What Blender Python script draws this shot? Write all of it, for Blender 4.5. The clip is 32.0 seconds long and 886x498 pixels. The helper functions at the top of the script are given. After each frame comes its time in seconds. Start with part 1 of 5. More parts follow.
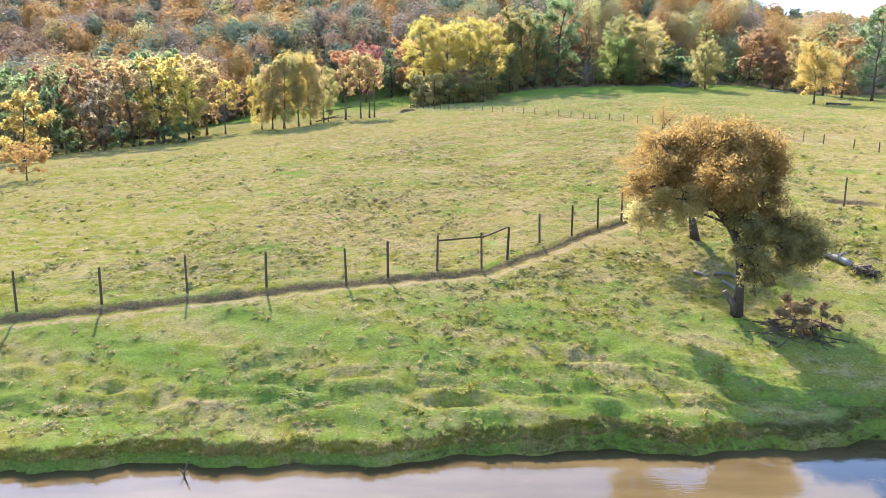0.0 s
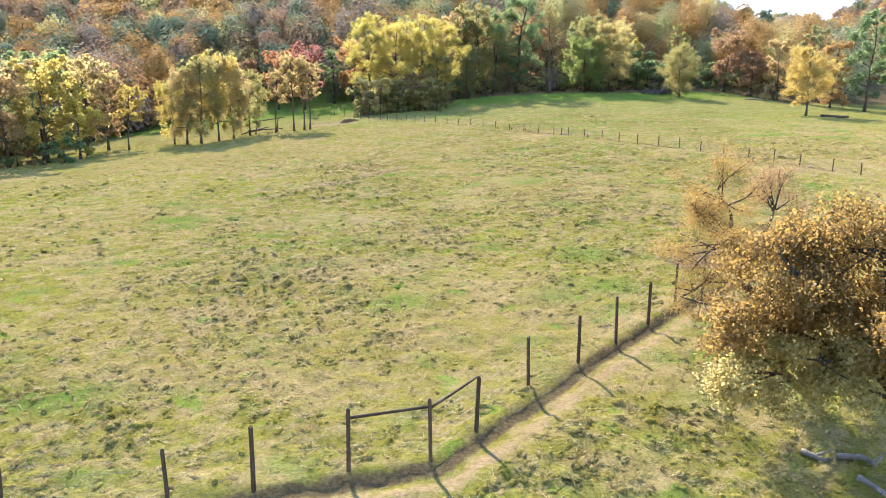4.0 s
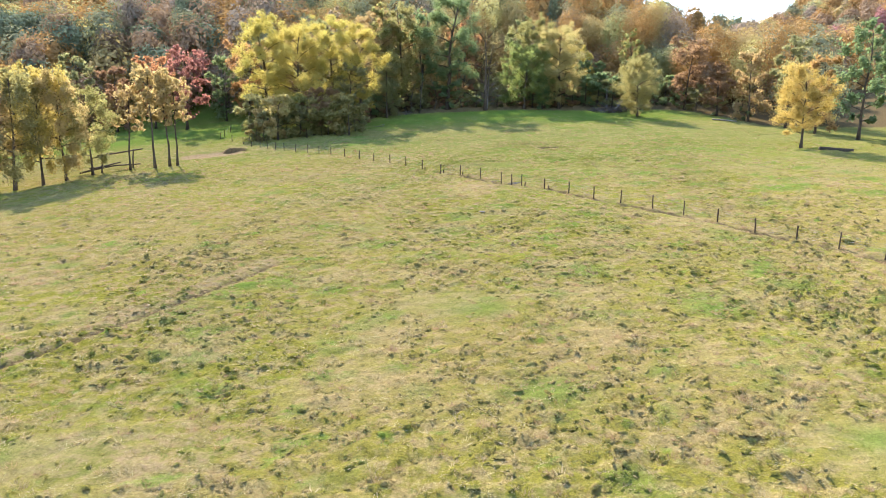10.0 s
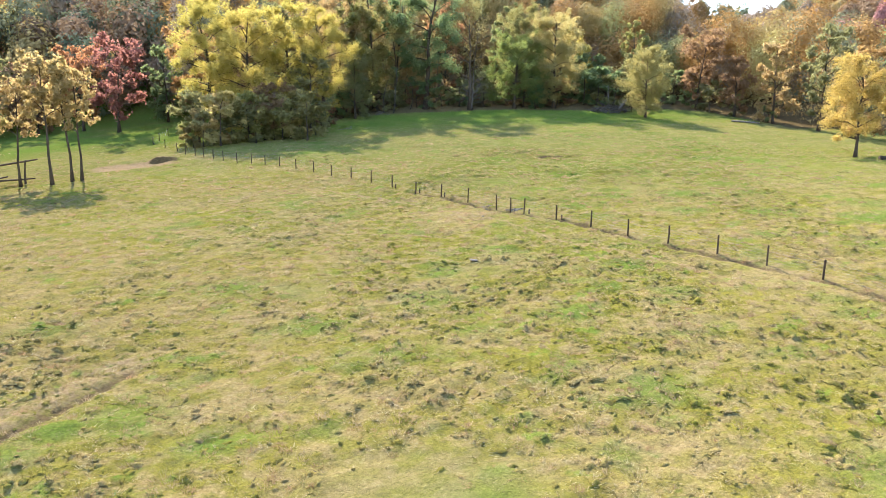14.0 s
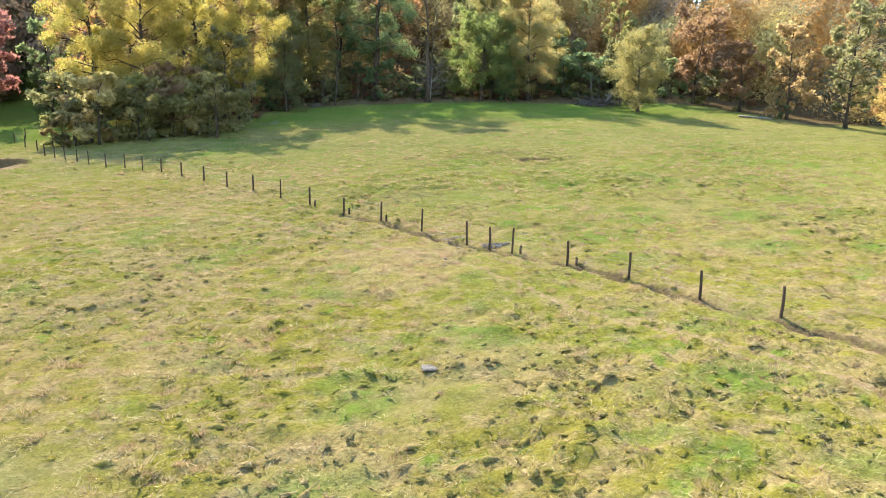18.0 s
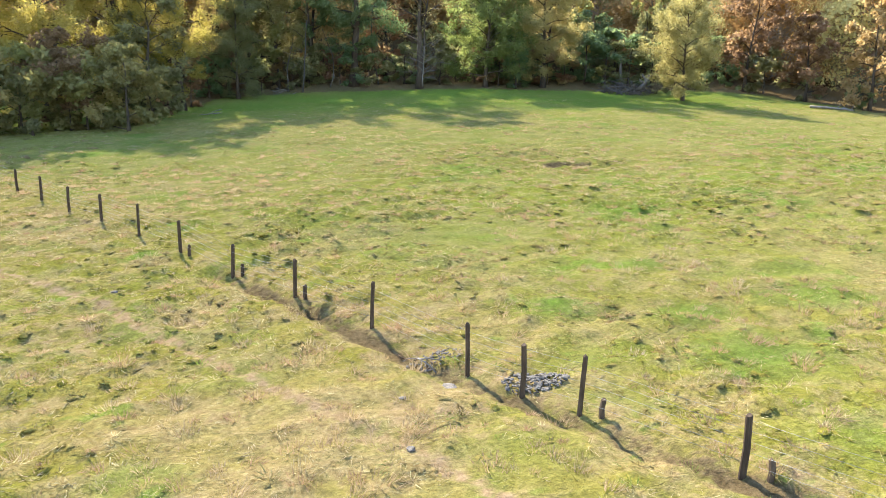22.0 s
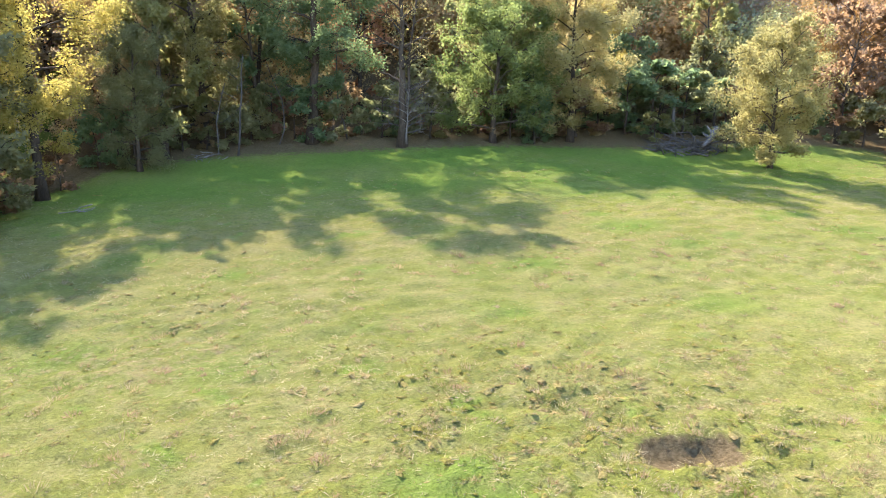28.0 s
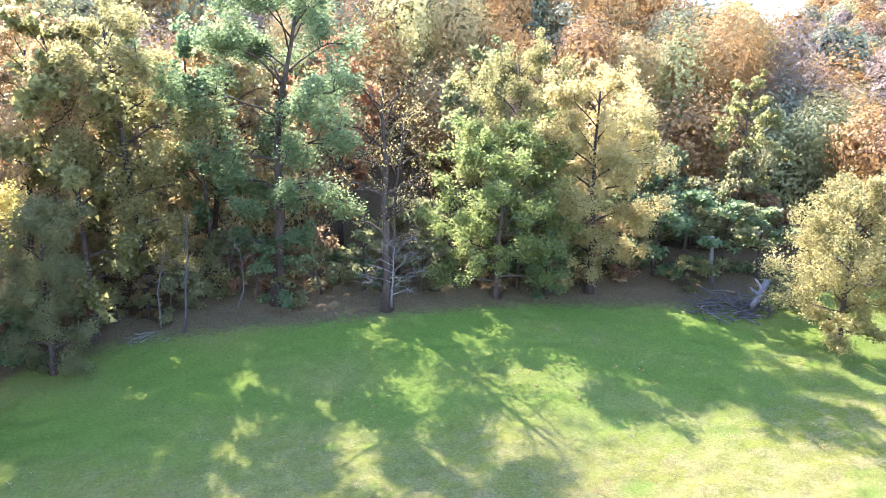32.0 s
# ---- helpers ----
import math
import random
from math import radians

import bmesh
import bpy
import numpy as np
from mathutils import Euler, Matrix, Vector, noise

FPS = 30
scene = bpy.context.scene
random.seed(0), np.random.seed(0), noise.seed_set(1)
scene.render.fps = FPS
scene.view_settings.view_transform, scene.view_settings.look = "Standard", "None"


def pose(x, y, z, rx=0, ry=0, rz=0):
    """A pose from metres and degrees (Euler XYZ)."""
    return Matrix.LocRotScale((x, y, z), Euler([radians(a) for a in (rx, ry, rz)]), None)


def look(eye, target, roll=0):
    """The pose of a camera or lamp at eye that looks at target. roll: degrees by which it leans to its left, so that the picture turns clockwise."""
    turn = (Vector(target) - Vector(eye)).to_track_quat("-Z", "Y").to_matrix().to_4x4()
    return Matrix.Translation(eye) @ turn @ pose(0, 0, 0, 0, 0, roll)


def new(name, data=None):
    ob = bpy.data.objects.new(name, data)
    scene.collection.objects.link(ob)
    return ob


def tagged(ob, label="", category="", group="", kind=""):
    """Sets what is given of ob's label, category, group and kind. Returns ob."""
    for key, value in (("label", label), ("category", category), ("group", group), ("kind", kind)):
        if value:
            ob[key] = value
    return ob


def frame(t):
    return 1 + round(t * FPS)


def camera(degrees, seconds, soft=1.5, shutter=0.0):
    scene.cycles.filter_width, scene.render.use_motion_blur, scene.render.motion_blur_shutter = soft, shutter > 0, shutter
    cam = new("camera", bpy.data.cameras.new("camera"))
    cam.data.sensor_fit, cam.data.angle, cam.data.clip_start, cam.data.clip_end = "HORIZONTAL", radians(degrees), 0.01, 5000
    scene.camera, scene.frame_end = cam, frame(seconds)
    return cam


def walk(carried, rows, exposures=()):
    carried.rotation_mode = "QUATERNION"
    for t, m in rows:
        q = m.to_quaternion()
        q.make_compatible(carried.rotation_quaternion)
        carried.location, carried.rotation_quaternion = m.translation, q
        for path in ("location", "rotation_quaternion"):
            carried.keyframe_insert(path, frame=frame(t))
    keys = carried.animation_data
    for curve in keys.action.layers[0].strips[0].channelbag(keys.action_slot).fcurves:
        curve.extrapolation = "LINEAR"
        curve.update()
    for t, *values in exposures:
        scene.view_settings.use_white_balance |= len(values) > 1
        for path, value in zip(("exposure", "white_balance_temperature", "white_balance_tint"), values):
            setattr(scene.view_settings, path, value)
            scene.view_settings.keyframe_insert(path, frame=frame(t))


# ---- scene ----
# ---- camera ----
cam = camera(64.5, 32.0, soft=0.95)
METRES, EYE, TILT, LEAN, TURN = 190.0, 0.0, -12.0, 1.0, 0.0
ROWS = [
    (0.0, 0.0, 0.0, 0.0, 0.0, -0.0, -1.36),
    (0.5, 0.0007, 0.0158, 0.0036, -0.52, 0.01, -1.32),
    (1.0, 0.0014, 0.0315, 0.0083, -1.07, 0.05, -1.23),
    (1.5, 0.0021, 0.0473, 0.0131, -1.68, 0.08, -1.14),
    (2.0, 0.003, 0.0631, 0.0176, -2.12, 0.09, -1.07),
    (2.5, 0.0043, 0.0795, 0.0228, -2.45, 0.08, -1.0),
    (3.0, 0.0055, 0.0948, 0.028, -2.73, 0.07, -0.95),
    (3.5, 0.0066, 0.1101, 0.0332, -3.07, 0.06, -0.89),
    (5.5, 0.0126, 0.1699, 0.0545, -5.89, 0.05, -0.48),
    (6.0, 0.0145, 0.1852, 0.0604, -6.55, 0.05, -0.36),
    (6.5, 0.0165, 0.2005, 0.0664, -6.99, 0.06, -0.28),
    (7.0, 0.0188, 0.216, 0.0725, -7.42, 0.06, -0.2),
    (7.5, 0.0213, 0.2311, 0.0784, -7.78, 0.03, -0.13),
    (8.0, 0.0238, 0.2463, 0.0842, -8.06, -0.02, -0.09),
    (8.5, 0.0264, 0.2614, 0.0895, -8.22, -0.03, -0.07),
    (9.0, 0.0289, 0.2763, 0.0944, -8.35, -0.02, -0.05),
    (9.5, 0.0313, 0.2913, 0.0988, -8.74, -0.05, 0.0),
    (10.0, 0.0339, 0.3063, 0.1035, -9.28, -0.04, 0.08),
    (10.5, 0.0365, 0.3216, 0.1081, -9.79, -0.08, 0.15),
    (11.0, 0.0391, 0.3369, 0.1127, -9.99, -0.14, 0.19),
    (11.5, 0.0417, 0.3523, 0.1173, -10.07, -0.16, 0.22),
    (12.0, 0.0443, 0.3667, 0.1203, -10.14, -0.15, 0.22),
    (12.5, 0.0472, 0.3822, 0.1228, -10.21, -0.18, 0.22),
    (13.0, 0.0501, 0.3979, 0.1251, -10.27, -0.19, 0.24),
    (13.5, 0.0533, 0.4138, 0.1275, -10.41, -0.2, 0.23),
    (14.0, 0.057, 0.43, 0.1299, -10.84, -0.18, 0.32),
    (14.5, 0.0608, 0.4464, 0.1324, -11.45, -0.15, 0.42),
    (15.0, 0.0649, 0.4632, 0.1347, -12.09, -0.07, 0.53),
    (15.5, 0.0688, 0.4801, 0.1368, -12.73, -0.06, 0.61),
    (17.5, 0.0854, 0.5476, 0.1459, -13.98, -0.08, 0.67),
    (18.0, 0.0905, 0.5646, 0.1483, -14.0, -0.11, 0.67),
    (18.5, 0.0953, 0.5816, 0.1507, -14.02, -0.16, 0.64),
    (19.0, 0.0999, 0.5983, 0.1531, -14.05, -0.21, 0.6),
    (19.5, 0.1048, 0.615, 0.1558, -14.03, -0.25, 0.59),
    (20.0, 0.1095, 0.6312, 0.1584, -14.02, -0.3, 0.55),
    (20.5, 0.1141, 0.6468, 0.1608, -14.03, -0.35, 0.55),
    (21.0, 0.1185, 0.6618, 0.163, -14.01, -0.36, 0.55),
    (21.5, 0.1225, 0.6762, 0.1655, -14.02, -0.41, 0.5),
    (22.0, 0.1265, 0.6902, 0.168, -13.97, -0.43, 0.52),
    (22.5, 0.1305, 0.7039, 0.1708, -13.99, -0.46, 0.52),
    (23.0, 0.1344, 0.7175, 0.1737, -14.0, -0.51, 0.52),
    (23.5, 0.1383, 0.7309, 0.1768, -13.97, -0.53, 0.54),
    (24.0, 0.142, 0.7438, 0.1805, -13.97, -0.58, 0.57),
    (24.5, 0.1455, 0.7564, 0.1845, -14.0, -0.57, 0.56),
    (26.5, 0.1581, 0.8021, 0.2076, -14.01, -0.69, 0.51),
    (27.0, 0.1611, 0.8127, 0.2161, -14.02, -0.67, 0.54),
    (27.5, 0.1641, 0.8227, 0.2252, -14.0, -0.66, 0.58),
    (28.0, 0.1669, 0.8321, 0.2346, -14.01, -0.67, 0.58),
    (28.5, 0.1696, 0.8413, 0.2443, -14.02, -0.65, 0.59),
    (29.0, 0.1722, 0.85, 0.2543, -14.03, -0.64, 0.61),
    (29.5, 0.1748, 0.8586, 0.2646, -14.04, -0.61, 0.63),
    (30.0, 0.1775, 0.867, 0.2751, -14.01, -0.57, 0.67),
    (30.5, 0.18, 0.875, 0.2855, -14.01, -0.54, 0.7),
    (31.0, 0.1824, 0.8831, 0.2961, -14.02, -0.54, 0.73),
    (31.5, 0.1851, 0.8912, 0.3067, -14.02, -0.48, 0.74),
    (32.0, 0.1877, 0.8991, 0.3173, -14.02, -0.37, 0.76),
]
EXPOSURES = [(0.0, 2.84, 5800, 18), (1.0, 2.92, 5850, 18), (6.0, 2.66, 6050, 15), (12.0, 2.64, 6150, 15), (20.0, 2.74, 6300, 13), (24.0, 2.84, 6250, 13),
             (28.0, 2.98, 5950, 19), (30.0, 3.18, 5750, 23), (32.0, 3.54, 5450, 29)]
walk(cam, [(t, pose(0, 0, EYE, TILT, LEAN, TURN) @ pose(METRES * x, METRES * y, METRES * z, 90 + pitch, roll, yaw))
           for t, x, y, z, yaw, pitch, roll in ROWS], EXPOSURES)

# ---- light ----
SUN_ELEVATION, SUN_BEARING = 41.5, -17.0      # degrees; bearing from +y towards +x
world = bpy.data.worlds.new("sky")
scene.world = world
world.use_nodes = True
wn = world.node_tree.nodes
sky = wn.new("ShaderNodeTexSky")
sky.sky_type, sky.sun_disc = "NISHITA", False
sky.sun_elevation, sky.sun_rotation = radians(SUN_ELEVATION), radians(SUN_BEARING)
sky.dust_density, sky.air_density, sky.ozone_density = 0.35, 1.0, 2.0
wn["Background"].inputs["Strength"].default_value = 0.12
world.node_tree.links.new(sky.outputs[0], wn["Background"].inputs["Color"])
sun = new("sun", bpy.data.lights.new("sun", "SUN"))
sun.data.energy, sun.data.angle, sun.data.color = 3.8, radians(0.6), (1.0, 0.93, 0.80)
toward = Vector((math.sin(radians(SUN_BEARING)) * math.cos(radians(SUN_ELEVATION)),
                 math.cos(radians(SUN_BEARING)) * math.cos(radians(SUN_ELEVATION)), math.sin(radians(SUN_ELEVATION))))
sun.matrix_world = look(toward * 200, (0, 0, 0))

# ---- materials ----
def material(name):
    m = bpy.data.materials.new(name)
    m.use_nodes = True
    t = m.node_tree
    t.nodes.clear()
    out = t.nodes.new("ShaderNodeOutputMaterial")
    return m, t, out


def node(t, kind, **values):
    n = t.nodes.new(kind)
    for k, v in values.items():
        n.inputs[k.replace("_", " ")].default_value = v
    return n


def noise_at(t, scale, detail=4.0, rough=0.6, coords=None, vector=None):
    n = node(t, "ShaderNodeTexNoise", Scale=scale, Detail=detail, Roughness=rough)
    t.links.new(vector if vector else coords.outputs["Object"], n.inputs["Vector"])
    return n.outputs["Fac"]


def ramp(t, fac, *stops):
    r = t.nodes.new("ShaderNodeValToRGB")
    e = r.color_ramp.elements
    while len(e) < len(stops):
        e.new(0.5)
    for el, (p, c) in zip(e, stops):
        el.position, el.color = p, (*c, 1.0) if len(c) == 3 else c
    t.links.new(fac, r.inputs["Fac"])
    return r.outputs["Color"]


def mixed(t, fac, a, b, blend="MIX"):
    m = t.nodes.new("ShaderNodeMix")
    m.data_type, m.blend_type = "RGBA", blend
    for k, v in ((0, fac), (6, a), (7, b)):
        if isinstance(v, (int, float)):
            m.inputs[k].default_value = v
        elif isinstance(v, tuple):
            m.inputs[k].default_value = (*v, 1.0)
        else:
            t.links.new(v, m.inputs[k])
    return m.outputs[2]


def bumped(t, height, strength, distance):
    b = node(t, "ShaderNodeBump", Strength=strength, Distance=distance)
    t.links.new(height, b.inputs["Height"])
    return b.outputs["Normal"]


def foliage(name, dark, mid, light, through_leaf=0.62):
    """Leaves: each leaf its own shade, each tree its own tint, some light passing through the blade."""
    m, t, out = material(name)
    geo, info = t.nodes.new("ShaderNodeNewGeometry"), t.nodes.new("ShaderNodeObjectInfo")
    co = t.nodes.new("ShaderNodeTexCoord")
    dark, light = tuple((2 * m_ + d_) / 3 for d_, m_ in zip(dark, mid)), tuple((2 * m_ + l_) / 3 for l_, m_ in zip(light, mid))
    col = ramp(t, geo.outputs["Random Per Island"], (0.0, dark), (0.5, mid), (1.0, light))
    patch = noise_at(t, 0.35, 2.0, 0.5, co)
    col = mixed(t, ramp(t, patch, (0.35, (0, 0, 0)), (0.7, (0.55, 0.55, 0.55))), col, dark)
    hs = t.nodes.new("ShaderNodeHueSaturation")
    mr = node(t, "ShaderNodeMapRange", To_Min=0.485, To_Max=0.515)
    t.links.new(info.outputs["Random"], mr.inputs["Value"])
    t.links.new(mr.outputs[0], hs.inputs["Hue"])
    t.links.new(col, hs.inputs["Color"])
    d, tr = t.nodes.new("ShaderNodeBsdfDiffuse"), t.nodes.new("ShaderNodeBsdfTranslucent")
    t.links.new(bumped(t, noise_at(t, 1.6, 4.0, 0.7, co), 0.9, 0.8), d.inputs["Normal"])
    gl = node(t, "ShaderNodeBsdfGlossy", Roughness=0.6)
    mx, mg = node(t, "ShaderNodeMixShader", Fac=through_leaf), node(t, "ShaderNodeMixShader", Fac=0.015)
    for b in (d, tr):
        t.links.new(hs.outputs[0], b.inputs["Color"])
    t.links.new(d.outputs[0], mx.inputs[1]), t.links.new(tr.outputs[0], mx.inputs[2])
    t.links.new(mx.outputs[0], mg.inputs[1]), t.links.new(gl.outputs[0], mg.inputs[2])
    t.links.new(mg.outputs[0], out.inputs["Surface"])
    return m


def solid(name, dark, light, scale, rough=0.85, bump=0.4, stretch=(1, 1, 1), relief=0.02):
    """A rough, two-scale surface: wood, bark, stone, earth."""
    m, t, out = material(name)
    co = t.nodes.new("ShaderNodeTexCoord")
    mp = node(t, "ShaderNodeMapping", Scale=stretch)
    t.links.new(co.outputs["Object"], mp.inputs["Vector"])
    fine, broad = noise_at(t, scale, 6.0, 0.65, vector=mp.outputs[0]), noise_at(t, scale * 0.13, 3.0, 0.5, vector=mp.outputs[0])
    info = t.nodes.new("ShaderNodeObjectInfo")
    col = ramp(t, fine, (0.3, dark), (0.7, light))
    col = mixed(t, ramp(t, broad, (0.35, (0, 0, 0)), (0.65, (0.6, 0.6, 0.6))), col, tuple(c * 0.6 for c in dark))
    hs = t.nodes.new("ShaderNodeHueSaturation")
    mr = node(t, "ShaderNodeMapRange", To_Min=0.8, To_Max=1.2)
    t.links.new(info.outputs["Random"], mr.inputs["Value"])
    t.links.new(mr.outputs[0], hs.inputs["Value"]), t.links.new(col, hs.inputs["Color"])
    p = node(t, "ShaderNodeBsdfPrincipled", Roughness=rough)
    p.inputs["Specular IOR Level"].default_value = 0.15
    t.links.new(hs.outputs[0], p.inputs["Base Color"])
    t.links.new(bumped(t, fine, bump, relief), p.inputs["Normal"])
    t.links.new(p.outputs[0], out.inputs["Surface"])
    return m


def grass_ground(name="pasture_grass", through_blade=0.0):
    m, t, out = material(name)
    co = t.nodes.new("ShaderNodeTexCoord")
    mp = node(t, "ShaderNodeMapping", Scale=(0.9, 1.1, 1.0))
    t.links.new(co.outputs["Object"], mp.inputs["Vector"])
    v = mp.outputs[0]
    bare, dry = t.nodes.new("ShaderNodeAttribute"), t.nodes.new("ShaderNodeAttribute")
    bare.attribute_name, dry.attribute_name = "bare", "dry"
    huge, large, mid = noise_at(t, 0.025, 3, 0.55, vector=v), noise_at(t, 0.16, 4, 0.6, vector=v), noise_at(t, 0.9, 5, 0.65, vector=v)
    clump, fine, blades = noise_at(t, 1.9, 4, 0.7, vector=v), noise_at(t, 6.0, 4, 0.7, vector=v), noise_at(t, 26.0, 3, 0.7, vector=v)
    green = ramp(t, fine, (0.25, (0.095, 0.090, 0.012)), (0.55, (0.180, 0.166, 0.023)), (0.8, (0.262, 0.238, 0.044)))
    straw = ramp(t, fine, (0.25, (0.155, 0.105, 0.046)), (0.6, (0.305, 0.23, 0.106)), (0.85, (0.43, 0.345, 0.178)))
    lush_shade = ramp(t, fine, (0.25, (0.056, 0.092, 0.014)), (0.8, (0.142, 0.21, 0.032)))
    col = mixed(t, ramp(t, mid, (0.46, (0, 0, 0)), (0.60, (0.78, 0.78, 0.78))), green, straw)
    col = mixed(t, ramp(t, large, (0.48, (0, 0, 0)), (0.68, (0.75, 0.75, 0.75))), col, straw)
    col = mixed(t, ramp(t, noise_at(t, 0.31, 3, 0.5, vector=v), (0.57, (0, 0, 0)), (0.68, (0.62, 0.62, 0.62))), col, lush_shade)
    # fresh grass, and shade below the wood and on the bank painted as green
    rich = t.nodes.new("ShaderNodeAttribute")
    rich.attribute_name = "lush_shade"
    col = mixed(t, rich.outputs["Fac"], col, lush_shade)
    col = mixed(t, ramp(t, huge, (0.4, (0, 0, 0)), (0.65, (0.42, 0.42, 0.42))), col, (0.25, 0.168, 0.072))
    # hollows between clumps darkened, their shade put into the colour
    col = mixed(t, ramp(t, clump, (0.34, (0.6, 0.6, 0.6)), (0.47, (0, 0, 0))), col, (0.10, 0.088, 0.034))
    fresh = ramp(t, noise_at(t, 0.47, 3, 0.6, vector=v), (0.62, (0, 0, 0)), (0.70, (0.7, 0.7, 0.7)))
    col = mixed(t, fresh, col, ramp(t, fine, (0.25, (0.07, 0.125, 0.012)), (0.8, (0.17, 0.255, 0.035))))
    short = t.nodes.new("ShaderNodeAttribute")
    short.attribute_name = "short"
    col = mixed(t, short.outputs["Fac"], col, ramp(t, noise_at(t, 0.5, 5, 0.7, vector=v), (0.3, (0.10, 0.112, 0.024)), (0.48, (0.162, 0.153, 0.048)), (0.66, (0.235, 0.186, 0.085))))
    # matted strands, combed every way
    mat = node(t, "ShaderNodeTexNoise", Scale=3.4, Detail=6.0, Roughness=0.68, Distortion=2.2)
    t.links.new(v, mat.inputs["Vector"])
    strand_ = mat.outputs["Fac"]
    col = mixed(t, ramp(t, strand_, (0.55, (0, 0, 0)), (0.68, (0.55, 0.55, 0.55))), col, ramp(t, mid, (0.4, (0.30, 0.275, 0.085)), (0.6, (0.40, 0.325, 0.17))))
    col = mixed(t, ramp(t, strand_, (0.33, (0.7, 0.7, 0.7)), (0.45, (0, 0, 0))), col, (0.075, 0.072, 0.02))
    part_lush_shade = t.nodes.new("ShaderNodeMath")
    part_lush_shade.operation = "MULTIPLY"
    t.links.new(rich.outputs["Fac"], part_lush_shade.inputs[0])
    part_lush_shade.inputs[1].default_value = 0.8
    col = mixed(t, part_lush_shade.outputs[0], col, lush_shade)
    tan = ramp(t, fine, (0.25, (0.17, 0.112, 0.055)), (0.8, (0.345, 0.25, 0.143)))
    earth = ramp(t, fine, (0.3, (0.06, 0.043, 0.02)), (0.75, (0.165, 0.12, 0.062)))
    for attr, what in ((dry, tan), (bare, earth)):
        ragged = t.nodes.new("ShaderNodeMath")
        ragged.operation = "MULTIPLY_ADD"
        t.links.new(clump, ragged.inputs[0])
        ragged.inputs[1].default_value = 0.9
        t.links.new(attr.outputs["Fac"], ragged.inputs[2])
        col = mixed(t, ramp(t, ragged.outputs[0], (0.72, (0, 0, 0)), (0.98, (1, 1, 1))), col, what)
    col = mixed(t, ramp(t, blades, (0.3, (0.4, 0.4, 0.4)), (0.5, (0, 0, 0))), col, (0.075, 0.075, 0.03))
    col = mixed(t, 1.0, col, (0.97, 0.94, 0.90), "MULTIPLY")
    d = node(t, "ShaderNodeBsdfDiffuse", Roughness=0.6)
    t.links.new(col, d.inputs["Color"])
    b1 = node(t, "ShaderNodeBump", Strength=0.7, Distance=0.22)
    b2 = node(t, "ShaderNodeBump", Strength=0.6, Distance=0.12)
    t.links.new(mixed(t, 0.55, clump, strand_), b1.inputs["Height"]), t.links.new(mixed(t, 0.5, fine, blades), b2.inputs["Height"])
    t.links.new(b1.outputs["Normal"], b2.inputs["Normal"]), t.links.new(b2.outputs["Normal"], d.inputs["Normal"])
    if through_blade:
        tr, mx = t.nodes.new("ShaderNodeBsdfTranslucent"), node(t, "ShaderNodeMixShader", Fac=through_blade)
        t.links.new(col, tr.inputs["Color"])
        t.links.new(d.outputs[0], mx.inputs[1]), t.links.new(tr.outputs[0], mx.inputs[2])
        d = mx
    t.links.new(d.outputs[0], out.inputs["Surface"])
    return m


def river_water():
    m, t, out = material("river_water")
    co = t.nodes.new("ShaderNodeTexCoord")
    mp = node(t, "ShaderNodeMapping", Scale=(0.5, 1.6, 1.0))
    t.links.new(co.outputs["Object"], mp.inputs["Vector"])
    p = node(t, "ShaderNodeBsdfPrincipled", Roughness=0.04, IOR=1.33)
    t.links.new(ramp(t, noise_at(t, 0.4, 3, 0.5, vector=mp.outputs[0]), (0.3, (0.045, 0.03, 0.012)), (0.7, (0.075, 0.052, 0.022))), p.inputs["Base Color"])
    t.links.new(bumped(t, noise_at(t, 2.2, 3, 0.5, vector=mp.outputs[0]), 0.12, 0.05), p.inputs["Normal"])
    t.links.new(p.outputs[0], out.inputs["Surface"])
    return m


GRASS, WATER = grass_ground(), river_water()
TUFT = [foliage("tuft_green", (0.06, 0.068, 0.015), (0.115, 0.125, 0.028), (0.20, 0.195, 0.06), 0.15),
        foliage("tuft_straw", (0.16, 0.125, 0.055), (0.29, 0.235, 0.11), (0.40, 0.345, 0.19), 0.4),
        foliage("tuft_brown", (0.07, 0.05, 0.022), (0.13, 0.095, 0.042), (0.23, 0.17, 0.085), 0.15)]
WISP = [foliage("wisp_straw", (0.19, 0.142, 0.068), (0.32, 0.25, 0.125), (0.42, 0.345, 0.19), 0.44), foliage("wisp_brown", (0.16, 0.107, 0.052), (0.29, 0.20, 0.10), (0.38, 0.285, 0.155), 0.44),
        foliage("wisp_green", (0.07, 0.10, 0.015), (0.14, 0.18, 0.03), (0.21, 0.25, 0.055), 0.52)]
HUMMOCK = [grass_ground("grass_blades", 0.5), foliage("hummock_green", (0.055, 0.085, 0.012), (0.105, 0.135, 0.02), (0.18, 0.2, 0.04), 0.45),
           foliage("hummock_dull", (0.13, 0.105, 0.034), (0.21, 0.175, 0.06), (0.29, 0.245, 0.10), 0.45),
           foliage("hummock_straw", (0.22, 0.172, 0.08), (0.36, 0.29, 0.14), (0.47, 0.39, 0.21), 0.5),
           foliage("hummock_brown", (0.07, 0.052, 0.025), (0.125, 0.095, 0.045), (0.2, 0.155, 0.08), 0.3), GRASS]
EARTH = solid("bare_earth", (0.10, 0.068, 0.04), (0.25, 0.178, 0.11), 3.0, 0.95, 0.7)
BARK = solid("bark", (0.03, 0.021, 0.013), (0.105, 0.078, 0.052), 7.0, 0.95, 0.9, (1, 1, 0.25), 0.05)
PALE_BARK = solid("weathered_wood", (0.10, 0.086, 0.070), (0.26, 0.23, 0.19), 9.0, 0.9, 0.6, (1, 1, 0.3), 0.03)
